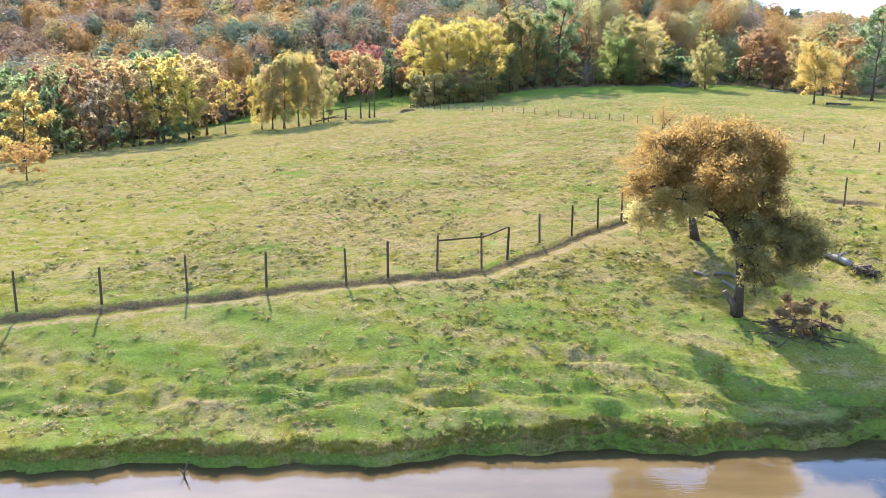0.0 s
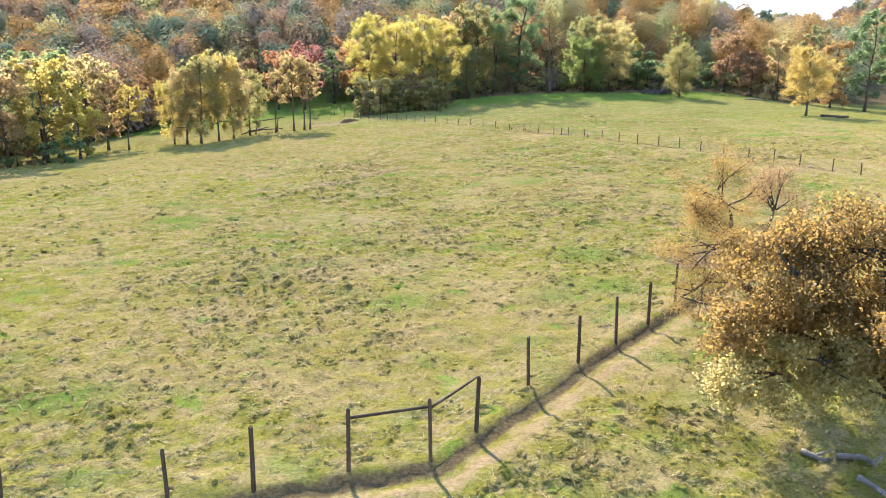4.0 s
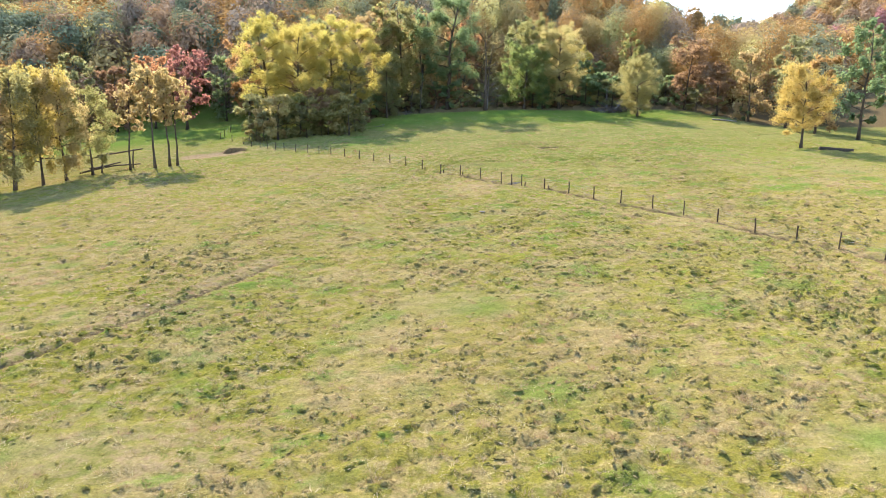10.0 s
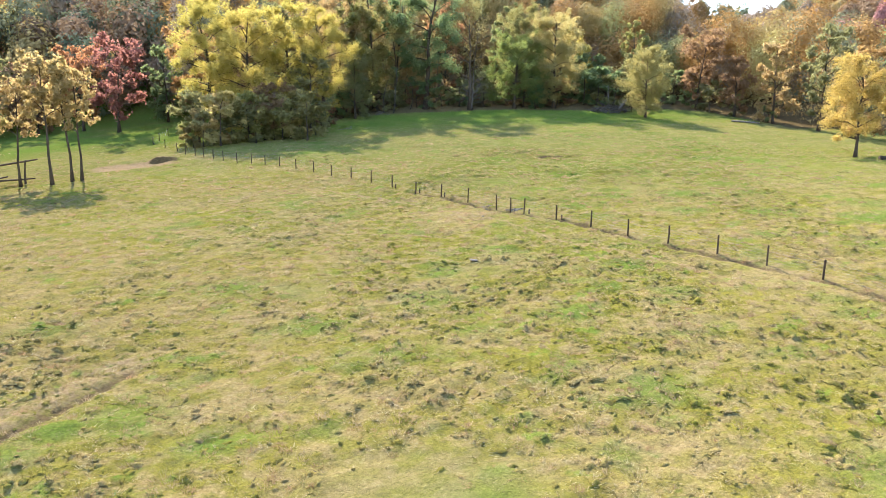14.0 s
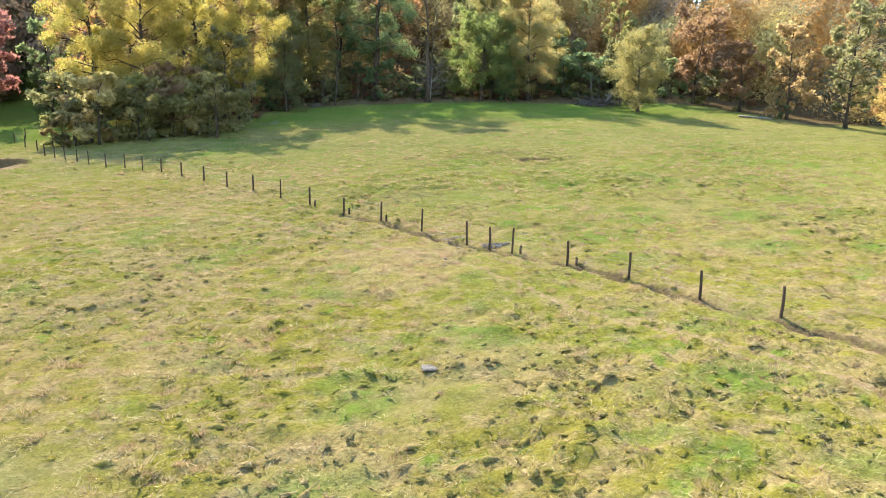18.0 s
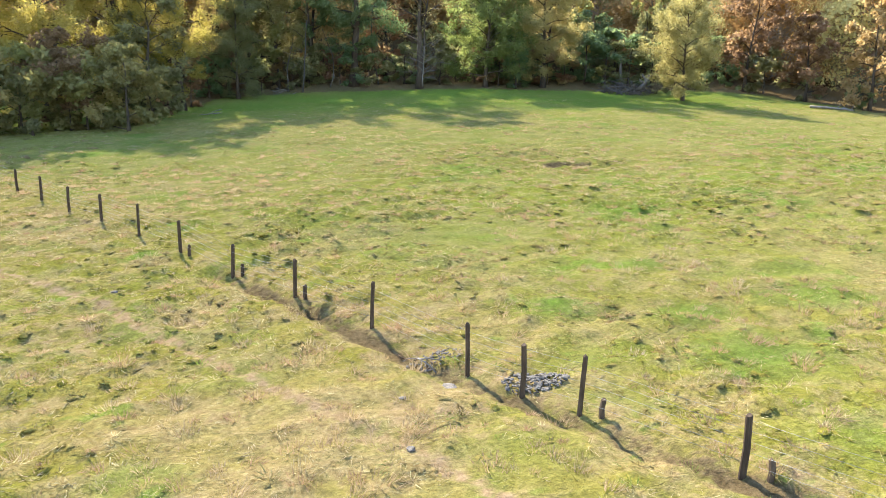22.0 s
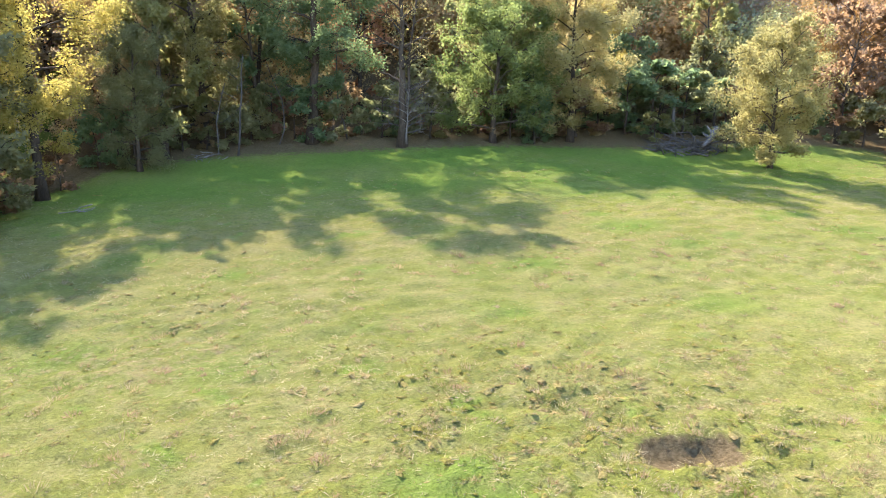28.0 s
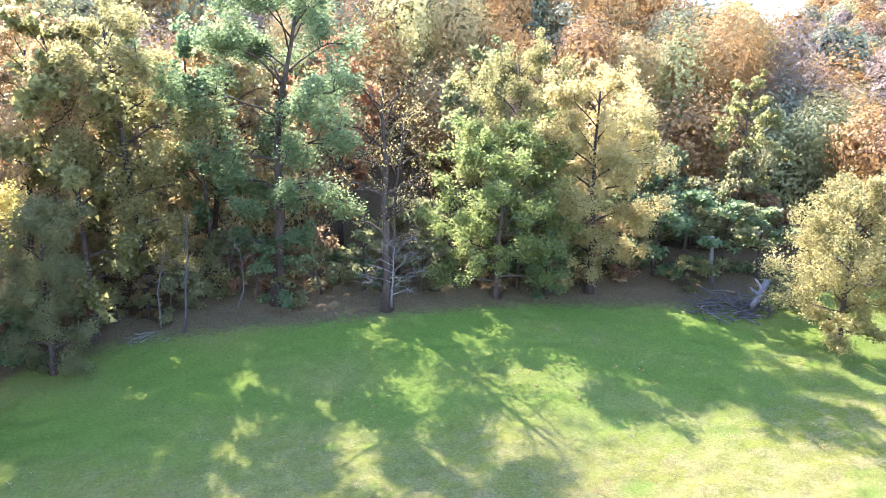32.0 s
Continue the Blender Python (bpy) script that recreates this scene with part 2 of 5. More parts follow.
POST_WOOD = solid("fence_wood", (0.03, 0.019, 0.011), (0.10, 0.068, 0.042), 14.0, 0.9, 0.6, (1, 1, 0.15), 0.01)
STONE = solid("field_stone", (0.058, 0.05, 0.04), (0.20, 0.176, 0.142), 6.0, 0.9, 0.6)
WIRE = solid("galvanised_wire", (0.22, 0.22, 0.21), (0.4, 0.4, 0.38), 10.0, 0.45, 0.1)
LEAVES = {
    "yellow": foliage("leaf_yellow", (0.25, 0.19, 0.042), (0.455, 0.355, 0.08), (0.60, 0.50, 0.17)),
    "gold": foliage("leaf_gold", (0.27, 0.19, 0.07), (0.43, 0.325, 0.12), (0.55, 0.44, 0.20)),
    "orange": foliage("leaf_orange", (0.26, 0.13, 0.05), (0.41, 0.225, 0.085), (0.52, 0.33, 0.14)),
    "rust": foliage("leaf_rust", (0.165, 0.10, 0.048), (0.28, 0.175, 0.08), (0.38, 0.255, 0.125)),
    "red": foliage("leaf_red", (0.20, 0.08, 0.065), (0.32, 0.13, 0.10), (0.42, 0.20, 0.15)),
    "olive": foliage("leaf_olive", (0.14, 0.14, 0.055), (0.245, 0.24, 0.09), (0.35, 0.33, 0.14)),
    "green": foliage("leaf_green", (0.10, 0.132, 0.05), (0.175, 0.225, 0.085), (0.26, 0.315, 0.13)),
    "lime": foliage("leaf_lime", (0.16, 0.148, 0.044), (0.275, 0.252, 0.078), (0.39, 0.35, 0.14)),
    "amber": foliage("leaf_amber", (0.15, 0.085, 0.024), (0.28, 0.164, 0.046), (0.41, 0.265, 0.085), 0.6),
    "moss": foliage("leaf_moss", (0.11, 0.092, 0.032), (0.22, 0.178, 0.058), (0.33, 0.27, 0.10), 0.6),
    "honey": foliage("leaf_honey", (0.17, 0.095, 0.028), (0.31, 0.178, 0.052), (0.43, 0.27, 0.09), 0.6),
    "leaf": foliage("leaf_yellowing_green", (0.115, 0.15, 0.04), (0.20, 0.255, 0.066), (0.30, 0.355, 0.11)),
    "straw": foliage("leaf_straw", (0.20, 0.165, 0.055), (0.34, 0.285, 0.095), (0.46, 0.395, 0.16)),
    "tan": foliage("leaf_tan", (0.18, 0.135, 0.08), (0.28, 0.22, 0.13), (0.36, 0.295, 0.185)),
}
# the same leaves as a whole far canopy, dulled and blued: haze painted in
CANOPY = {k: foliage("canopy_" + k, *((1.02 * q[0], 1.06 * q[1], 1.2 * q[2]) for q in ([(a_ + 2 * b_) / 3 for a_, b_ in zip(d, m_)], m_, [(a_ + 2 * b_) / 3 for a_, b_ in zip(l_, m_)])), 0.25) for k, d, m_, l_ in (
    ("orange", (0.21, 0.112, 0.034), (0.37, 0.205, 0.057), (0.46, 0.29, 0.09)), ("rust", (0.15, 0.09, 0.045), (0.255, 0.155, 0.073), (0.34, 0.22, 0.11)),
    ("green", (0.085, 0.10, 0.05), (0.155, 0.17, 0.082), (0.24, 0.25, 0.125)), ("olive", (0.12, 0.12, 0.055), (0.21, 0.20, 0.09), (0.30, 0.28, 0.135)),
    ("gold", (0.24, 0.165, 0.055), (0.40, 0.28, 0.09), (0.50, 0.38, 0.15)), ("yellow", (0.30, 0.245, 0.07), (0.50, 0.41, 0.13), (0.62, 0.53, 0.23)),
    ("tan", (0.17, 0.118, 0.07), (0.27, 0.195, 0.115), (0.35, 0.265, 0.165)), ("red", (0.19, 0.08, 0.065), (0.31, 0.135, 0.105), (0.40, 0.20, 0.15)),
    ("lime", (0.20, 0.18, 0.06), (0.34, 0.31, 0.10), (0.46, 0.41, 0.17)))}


# ---- mesh helpers ----
def mesh_from(name, verts, faces, mats=(), index=None, smooth=False):
    """A mesh from arrays; all faces have the same number of corners."""
    me = bpy.data.meshes.new(name)
    verts, faces = np.asarray(verts, np.float32), np.asarray(faces, np.int32)
    n, k = faces.shape
    me.vertices.add(len(verts)), me.loops.add(n * k), me.polygons.add(n)
    me.vertices.foreach_set("co", verts.ravel())
    me.loops.foreach_set("vertex_index", faces.ravel())
    me.polygons.foreach_set("loop_start", np.arange(0, n * k, k, dtype=np.int32))
    for m in mats:
        me.materials.append(m)
    if index is not None:
        me.polygons.foreach_set("material_index", np.asarray(index, np.int32))
    me.polygons.foreach_set("use_smooth", np.full(n, smooth) if np.isscalar(smooth) else smooth)
    me.update(calc_edges=True)
    return me


def part(name, data, mat, parent, label=""):
    """One mesh (a bmesh or a finished mesh) as an object under a thing or a part."""
    if isinstance(data, bmesh.types.BMesh):
        me = bpy.data.meshes.new(name)
        data.to_mesh(me)
        data.free()
    else:
        me = data
    if mat and not me.materials:
        me.materials.append(mat)
    ob = new(name, me)
    ob.parent = parent
    return tagged(ob, label) if label else ob


def thing(name, x, y, z, label, category, group=""):
    ob = new(name)
    ob.empty_display_size = 0.3
    ob.matrix_basis = pose(x, y, z)
    return tagged(ob, label, category, group)


def tube(points, radii, sides=7, rng=None, rough=0.0):
    """Rings of a tapered tube along points: (verts, quads)."""
    P, V = np.asarray(points, float), []
    T = np.gradient(P, axis=0)
    T /= np.linalg.norm(T, axis=1)[:, None] + 1e-9
    side = np.array([1.0, 0, 0]) if abs(T[0][0]) < 0.8 else np.array([0, 1.0, 0])
    a = np.arange(sides) * 2 * np.pi / sides
    for p, t, r in zip(P, T, radii):
        u = side - t * (side @ t)
        u /= np.linalg.norm(u)
        side, w = u, np.cross(t, u)
        rr = r * (1 + (rng.uniform(-rough, rough, sides) if rng is not None else 0))
        V.append(p + np.outer(np.cos(a) * rr, u) + np.outer(np.sin(a) * rr, w))
    n, q = len(P), []
    for i in range(n - 1):
        for j in range(sides):
            k = (j + 1) % sides
            q.append((i * sides + j, i * sides + k, (i + 1) * sides + k, (i + 1) * sides + j))
    c = len(P) * sides
    V = np.vstack(V + [P[:1], P[-1:]])
    for j in range(sides):
        k = (j + 1) % sides
        q.append((k, j, c, c))
        q.append(((n - 1) * sides + j, (n - 1) * sides + k, c + 1, c + 1))
    return V, q


def joined(pieces):
    V, Q, n = [], [], 0
    for v, q in pieces:
        V.append(v)
        Q += [tuple(i + n for i in f) for f in q]
        n += len(v)
    return np.vstack(V), Q


def poly_mesh(name, V, Q, mat, smooth=True):
    """A mesh from verts and quads, where a repeated last corner means a triangle."""
    me = bpy.data.meshes.new(name)
    me.from_pydata([tuple(map(float, v)) for v in V], [], [f if f[2] != f[3] else f[:3] for f in Q])
    me.materials.append(mat)
    me.polygons.foreach_set("use_smooth", np.full(len(me.polygons), smooth))
    me.update()
    return me


# ---- lie of the land ----
def bump01(a, b, x):
    t = np.clip((x - a) / (b - a), 0, 1)
    return t * t * (3 - 2 * t)


WATER_LEVEL = -17.75
LAND = (-15.972, -1.295, 4.870, 0.409, 11.259, 6.549, -2.021, -6.379, -5.179, 1.202, -3.049, 1.430)


def shore(x):
    return 32.6 + 0.085 * np.clip(x, -40, 32) + 0.35 * np.sin(x * 0.31) + 0.25 * np.sin(x * 0.83 + 1.0) + 0.12 * np.sin(x * 2.3)


# worn and dug ground: (x, y, half length, half width, turn in degrees, depth)
PITS = ((45.2, 182.4, 1.6, 0.75, -8, 0.45), (-14.8, 196.6, 5.4, 2.8, 12, 0.3), (25.2, 75.6, 3.2, 1.8, 3, 0.75), (40.0, 68.6, 2.2, 1.0, -25, 0.5))
RIVER_LINE = ((-60, 39.0), (-45, 41.5), (-28.7, 45.0), (-12.7, 48.2), (-0.6, 50.6), (2.7, 51.1), (4.8, 53.2), (10.8, 59.2), (18.9, 66.8), (24, 70.5))
TRACK = ((8, 171), (13, 166), (18.4, 160.4), (20.8, 156.6), (22.5, 154.3), (25.1, 151.0), (26.8, 148.8), (28.4, 146.0), (31, 139.5), (35, 134.8), (40, 126))
WHEEL = tuple((x - 1.5, y - 1.1) for x, y in TRACK)
RUT = ((-13, 104), (-7.6, 109.3), (-4.2, 113), (-1.0, 117.5), (1.7, 121.2))
INNER_LINE = ((22.6, 162.6), (24.9, 159.0), (29.2, 152.0), (31.15, 149.2), (35.5, 143.1), (39.3, 136.3), (45.3, 125.9), (53.8, 107.2))


def off_line(x, y, line):
    """Signed distance from a bent line (positive to its right as it runs) and the share along it."""
    best, side = np.full(np.shape(x), 1e9), np.zeros(np.shape(x))
    for (ax, ay), (bx, by) in zip(line, line[1:]):
        dx, dy = bx - ax, by - ay
        t = np.clip(((x - ax) * dx + (y - ay) * dy) / (dx * dx + dy * dy), 0, 1)
        d = np.hypot(x - ax - t * dx, y - ay - t * dy)
        s = np.sign((x - ax) * dy - (y - ay) * dx)
        side, best = np.where(d < best, s, side), np.minimum(d, best)
    return best * np.where(side == 0, 1, side)


def pit(x, y, p):
    a = radians(p[4])
    u, v = (x - p[0]) * math.cos(a) + (y - p[1]) * math.sin(a), (y - p[1]) * math.cos(a) - (x - p[0]) * math.sin(a)
    return np.exp(-((u / p[2]) ** 4 + (v / p[3]) ** 4))


def relief(x, y):
    """Small steps: the worn ledge below the river fence, the bank beside the inner fence, dug pits."""
    z = np.zeros(np.shape(x))
    d = off_line(x, y, RIVER_LINE)
    z = z + 0.2 * np.exp(-(d / 1.3) ** 2) * (d < 0.2) - 0.25 * np.exp(-((d - 0.8) / 0.6) ** 2)
    d = off_line(x, y, INNER_LINE)
    z = z - 0.26 * np.exp(-((d - 0.45) / 0.42) ** 2)
    z = z - 0.2 * np.exp(-(off_line(x, y, RUT) / 0.4) ** 2)
    for p in PITS:
        z = z - p[5] * pit(x, y, p)
    # overhanging turf at the far end of the wallow
    z = z + 0.7 * np.exp(-((x + 11.0) / 2.2) ** 4 - ((y - 199.4) / 0.7) ** 4)
    return z


def land(x, y):
    """Height of the ground at x, y (arrays or numbers), before the small bumps."""
    x, y = np.asarray(x, float), np.asarray(y, float)
    cx, cy = np.clip(x, -95, 125), np.clip(y, 30, 246)
    u, v, b = cx / 100, cy / 100, np.maximum(0, (54 - cy) / 20) ** 2
    terms = (1 + 0 * u, u, v, u * u, u * v, v * v, u * u * v, u * v * v, v ** 3, v ** 4, b, u * v ** 3)
    z = sum(c * t for c, t in zip(LAND, terms))
    z = z - 1.5 * np.exp(-((x - 21) ** 2 + (y - 44) ** 2) / 110.0)
    # wooded hill behind the pasture, with a saddle to the right of it
    d = np.maximum(0, y - 246)
    rise = 85 - 62 * bump01(70, 165, x - 0.12 * d) + 45 * bump01(215, 330, x - 0.12 * d)
    z = z + rise * bump01(-60, 330, d) * bump01(0, 40, d)
    z = z + 30 * bump01(130, 420, x) * (1 - bump01(246, 300, y)) + 30 * bump01(100, 420, -x)
    z = z + relief(x, y)
    # river bed and the bank on the near side of the water
    s = y - shore(x)
    z = np.where(s < 0, np.minimum(z, WATER_LEVEL + 0.62 + s * 5.0), z)
    z = np.where(s >= 0, np.maximum(z, WATER_LEVEL + 0.62 + 0.08 * np.minimum(s, 4)), z)
    z = np.where(s < -1.2, WATER_LEVEL - 1.4, z)
    z = np.where(y < 5, WATER_LEVEL - 1.4 + 4 * bump01(5, -25, y), z)
    return z


def ledges(y):
    """Where the river bank breaks into low ledges."""
    return bump01(31, 33, y) * (1 - bump01(37, 44, y))


LAWNS = ((15.0, 108.2, 3.2), (-5.5, 93.2, 3.0), (31.4, 86.6, 2.6), (22.8, 133.3, 2.0), (10.5, 131.4, 1.8), (32.8, 165.4, 3.0))


def bump_at(x, y):
    """The small uneven swells of the turf at one spot."""
    if not (-70 <= x <= 110 and 32 <= y <= 245):
        return 0.0
    z = noise.noise((x * 0.7, y * 0.9, 0.0)) * 0.16 + noise.noise((x * 0.09, y * 0.12, 5.0)) * 0.22
    if y < 45:
        z += noise.noise((x * 0.45, y * 1.3, 7.0)) * 0.38 * float(ledges(y))
    # rounded lumps of turf with creases between them, flat on the grazed lawns
    m = 0.62 + 0.9 * noise.noise((x * 0.06, y * 0.08, 21.0)) + 0.5 * noise.noise((x * 0.3, y * 0.3, 33.0))
    m = min(1.15, max(0.12, m)) * (1.0 - 0.25 * min(1.0, max(0.0, (y - 120) / 30)) - 0.35 * min(1.0, max(0.0, (y - 178) / 30)))
    for lx, ly, lr in LAWNS:
        e = ((x - lx) / (1.3 * lr)) ** 2 + ((y - ly) / lr) ** 2
        if e < 1.4:
            m *= 0.3 + 0.7 * max(0.0, (e - 0.6) / 0.8)
    m *= 0.25 + 0.75 * min(1.0, max(0.0, (y - 44) / 14))
    if y < 75:
        m *= min(1.0, 0.2 + 0.3 * abs(float(off_line(x, y, RIVER_LINE)) - 0.9))
    z += m * (0.5 * abs(noise.noise((x * 0.95, y * 1.25, 11.0))) + 0.36 * abs(noise.noise((x * 1.9, y * 2.3, 17.0))) - 0.18)
    return z * min(1.0, max(0.0, (y - 33) / 3))


def h(x, y):
    return float(land(x, y)) + bump_at(x, y)


# ---- ground and water ----
def ground_sheet():
    """One sheet to the horizon: fine in the pasture and on the bank, wide far off."""
    def steps(*runs):
        out = []
        for a, b, d in runs:
            out += list(np.arange(a, b, d))
        return np.array(out + [runs[-1][1]])
    xs = steps((-2500, -700, 300), (-700, -300, 50), (-300, -120, 12), (-120, -66, 2.5), (-66, -26, 0.65), (-26, 72, 0.3), (72, 112, 0.65), (112, 160, 2.5), (160, 340, 12), (340, 700, 45), (700, 2500, 300))
    ys = steps((-1500, -100, 200), (-100, 20, 10), (20, 28, 1.0), (28, 37, 0.2), (37, 50, 0.3), (50, 200, 0.3), (200, 245, 0.45), (245, 300, 3.5), (300, 700, 16), (700, 3000, 250))
    X, Y = np.meshgrid(xs, ys)
    Z = land(X, Y)
    Z = Z + np.array([[bump_at(x, y) for x in xs] for y in ys])
    n, m = X.shape
    a = (np.arange(n - 1)[:, None] * m + np.arange(m - 1)[None]).ravel()
    me = mesh_from("ground", np.stack([X, Y, Z], -1).reshape(-1, 3), np.stack([a, a + 1, a + m + 1, a + m], -1), [GRASS], smooth=True)
    # bare earth on tracks and in pits, and stands of dry grass
    bare, dry = np.zeros(X.shape), np.zeros(X.shape)
    d = off_line(X, Y, RIVER_LINE)
    # worn earth below the posts; it also paints the ledge face's shade
    bare = np.maximum(bare, 0.75 * np.exp(-((d - 0.45) / 0.35) ** 2))
    dry = np.maximum(dry, 0.46 * np.exp(-((d - 1.5) / 0.8) ** 2))
    d = off_line(X, Y, INNER_LINE)
    bare = np.maximum(bare, (0.56 + 0.2 * np.sin(Y * 0.9) * np.sin(Y * 0.37 + 1)) * np.exp(-((d - 0.35) / 0.45) ** 2))
    dry = np.maximum(dry, 0.36 * np.exp(-(d / 2.2) ** 2))
    for k, q, line in ((0.0, 0.56, TRACK), (0.0, 0.34, WHEEL), (0.56, 0.42, RUT)):
        d = off_line(X, Y, line)
        bare = np.maximum(bare, k * np.exp(-(d / 0.5) ** 2))
        dry = np.maximum(dry, q * np.exp(-((d + 1.2 * (k > 0)) / (0.27 if k == 0 else 2.0)) ** 2))
    for line in (((31, 78.3), (26.9, 78.6), (23.0, 78.2), (20.7, 78.7), (17.4, 78.8)), ((34, 77.0), (29.5, 77.9), (24, 77.9), (21.6, 76.6))):
        dry = np.maximum(dry, 0.42 * np.exp(-(off_line(X, Y, line) / 0.45) ** 2))
    for p in PITS:
        q = (*p[:2], p[2] * 1.15, p[3] * 1.15, *p[4:])
        if p[2] > 3:
            dry = np.maximum(dry, 0.75 * pit(X, Y, q))
            bare = np.maximum(bare, (0.5 if p[2] < 5 else 0.12) * pit(X, Y, q))
        else:
            bare = np.maximum(bare, 0.95 * pit(X, Y, q))
    bare = np.maximum(bare, 0.8 * np.exp(-((X + 11.0) / 2.3) ** 4 - ((Y - 198.8) / 0.5) ** 4))
    for x, y, r, k in ((14, 173, 11, 0.34), (17, 158, 8, 0.34), (4, 164, 10, 0.36), (20, 182, 9, 0.3), (31, 175, 7, 0.26), (-6, 118, 9, 0.26), (-30, 110, 16, 0.26), (24, 100, 12, 0.24), (50, 125, 14, 0.24), (-2, 88, 8, 0.2), (14, 122, 10, 0.24), (28, 150, 4, 0.34), (66, 150, 16, 0.22)):
        dry = np.maximum(dry, k * np.exp(-((X - x) / r) ** 2 - ((Y - y) / (0.7 * r)) ** 2))
    # strewn dead grass and fresh green along the river bank
    for x, y, r, k in ((-20, 35.8, 3.5, 0.5), (-13, 35.7, 3.2, 0.55), (-5.5, 38.5, 2.6, 0.5), (-2.6, 38.9, 2.4, 0.5), (8.9, 39.9, 3.0, 0.5), (13.4, 40.1, 2.2, 0.45), (3, 36.0, 3.2, 0.4),
                       (-1.0, 34.6, 4.5, 0.45), (-21, 34.2, 2.4, 0.45), (9.5, 36.2, 4.0, 0.4), (7.4, 41.6, 1.6, 0.4), (-16.4, 39.4, 3.2, 0.3), (14, 35.6, 3.0, 0.4)):
        dry = np.maximum(dry, 0.78 * k * np.exp(-((X - x) / r) ** 2 - ((Y - y - 0.25 * np.sin(X * 1.3)) / (0.19 * r)) ** 2))
    spots = np.random.default_rng(3)
    for i in range(44):
        x, y, r, k = spots.uniform(-45, 85), spots.uniform(60, 205), spots.uniform(3, 9), spots.uniform(0.18, 0.36)
        dry = np.maximum(dry, k * np.exp(-((X - x) / (1.6 * r)) ** 2 - ((Y - y) / (0.8 * r)) ** 2))
    for x, y, r in ((60, 205, 18), (36, 222, 15)):
        dry = dry - 0.3 * np.exp(-((X - x) / r) ** 2 - ((Y - y) / r) ** 2)
    s = Y - shore(X)
    bare = np.maximum(bare, 0.8 * (s < -0.22))
    leaf_litter = 0.62 * bump01(-2.5, 4, Y - np.interp(X, (10, 18, 25, 60, 75, 90, 100, 106), (219, 233, 236, 235, 231.5, 234.5, 230, 210))) * (X > 9)
    bare = np.maximum(bare, leaf_litter)
    # lush grass; its deep green also paints the wood's and the bank's shade
    lush_shade = (0.74 + 0.3 * np.sin(X * 0.31 + 2 * np.sin(Y * 0.17)) * np.sin(Y * 0.43 + 1.3 * np.sin(X * 0.21))) * bump01(208, 227, Y) * bump01(150, 60, X) + 0.07 * bump01(140, 175, Y) + 0.6 * bump01(54, 40, Y) * bump01(28, 31, Y) * (0.55 + 0.45 * np.sin(X * 0.4 + Y))
    greens = np.random.default_rng(12)
    beyond = bump01(0, 9, X - 9.2 - (182 - Y) * 0.67)
    lush_shade = lush_shade + 0.2 * bump01(138, 165, Y) * (1 - bump01(200, 215, Y)) * beyond
    for i in range(130):
        x, y, r = greens.uniform(8, 80), greens.uniform(134, 212), greens.uniform(0.6, 2.2)
        lush_shade = np.maximum(lush_shade, (0.3 + 0.7 * beyond) * greens.uniform(0.45, 0.95) * np.exp(-((X - x) / (1.5 * r)) ** 2 - ((Y - y) / r) ** 2))
    for i in range(90):
        x, y, r = greens.uniform(-25, 60), greens.uniform(56, 134), greens.uniform(0.5, 1.6)
        lush_shade = np.maximum(lush_shade, greens.uniform(0.4, 0.9) * np.exp(-((X - x) / (1.5 * r)) ** 2 - ((Y - y) / r) ** 2))
    lush_shade = np.maximum(lush_shade, 0.75 * bump01(4.0, 0.5, s) * (s > -0.3) * (0.6 + 0.4 * np.sin(X * 0.9)))
    # closely grazed lawns
    short = 0.6 * bump01(176, 198, Y) * (1 - 0.85 * bump01(203, 219, Y))
    for x, y, r in LAWNS:
        short = np.maximum(short, 0.6 * np.exp(-((X - x) / (1.3 * r)) ** 2 - ((Y - y) / r) ** 2))
    for key, val in (("short", short), ("bare", bare), ("dry", dry), ("lush_shade", np.clip(lush_shade, 0, 1))):
        me.attributes.new(key, "FLOAT", "POINT").data.foreach_set("value", val.ravel().astype(np.float32))
    return tagged(new("ground", me), "rolling pasture of short green and straw-coloured grass", "ground", kind="structure")


ground = ground_sheet()
g = np.linspace(-600, 600, 61)
X, Y = np.meshgrid(g, np.array([-8.0, 0.0, 12.0, 22.0, 36.0]))
a = (np.arange(4)[:, None] * 61 + np.arange(60)[None]).ravel()
tagged(new("water", mesh_from("water", np.stack([X, Y, X * 0 + WATER_LEVEL], -1).reshape(-1, 3), np.stack([a, a + 1, a + 62, a + 61], -1), [WATER], smooth=True)),
       "calm muddy river reflecting the pale sky", "river", kind="structure")


# ---- trees ----
def leaf_quads(centres, size, rng, outward=None, three=False):
    """A pointed leaf (or small spray of leaves) at each centre; three: with three corners only."""
    n = len(centres)
    d = rng.normal(size=(n, 3))
    if outward is not None:
        d = d * 0.25 + np.cross(outward, rng.normal(size=(n, 3)))
    d /= np.linalg.norm(d, axis=1)[:, None] + 1e-9
    w = np.cross(d, rng.normal(size=(n, 3)) if outward is None else outward + 0.3 * rng.normal(size=(n, 3)))
    w /= np.linalg.norm(w, axis=1)[:, None] + 1e-9
    s = (size * rng.uniform(0.55, 1.35, n))[:, None]
    if three:
        return np.stack([centres - d * s * 0.62 - w * s * 0.1, centres + w * s * 0.62, centres + d * s * 0.62 - w * s * 0.2], 1).reshape(-1, 3), np.arange(3 * n).reshape(n, 3)
    V = np.stack([centres - d * s * 0.6, centres + w * s * 0.42 - d * s * 0.05, centres + d * s * 0.6, centres - w * s * 0.42 + d * s * 0.1], 1).reshape(-1, 3)
    return V, np.arange(4 * n).reshape(n, 4)


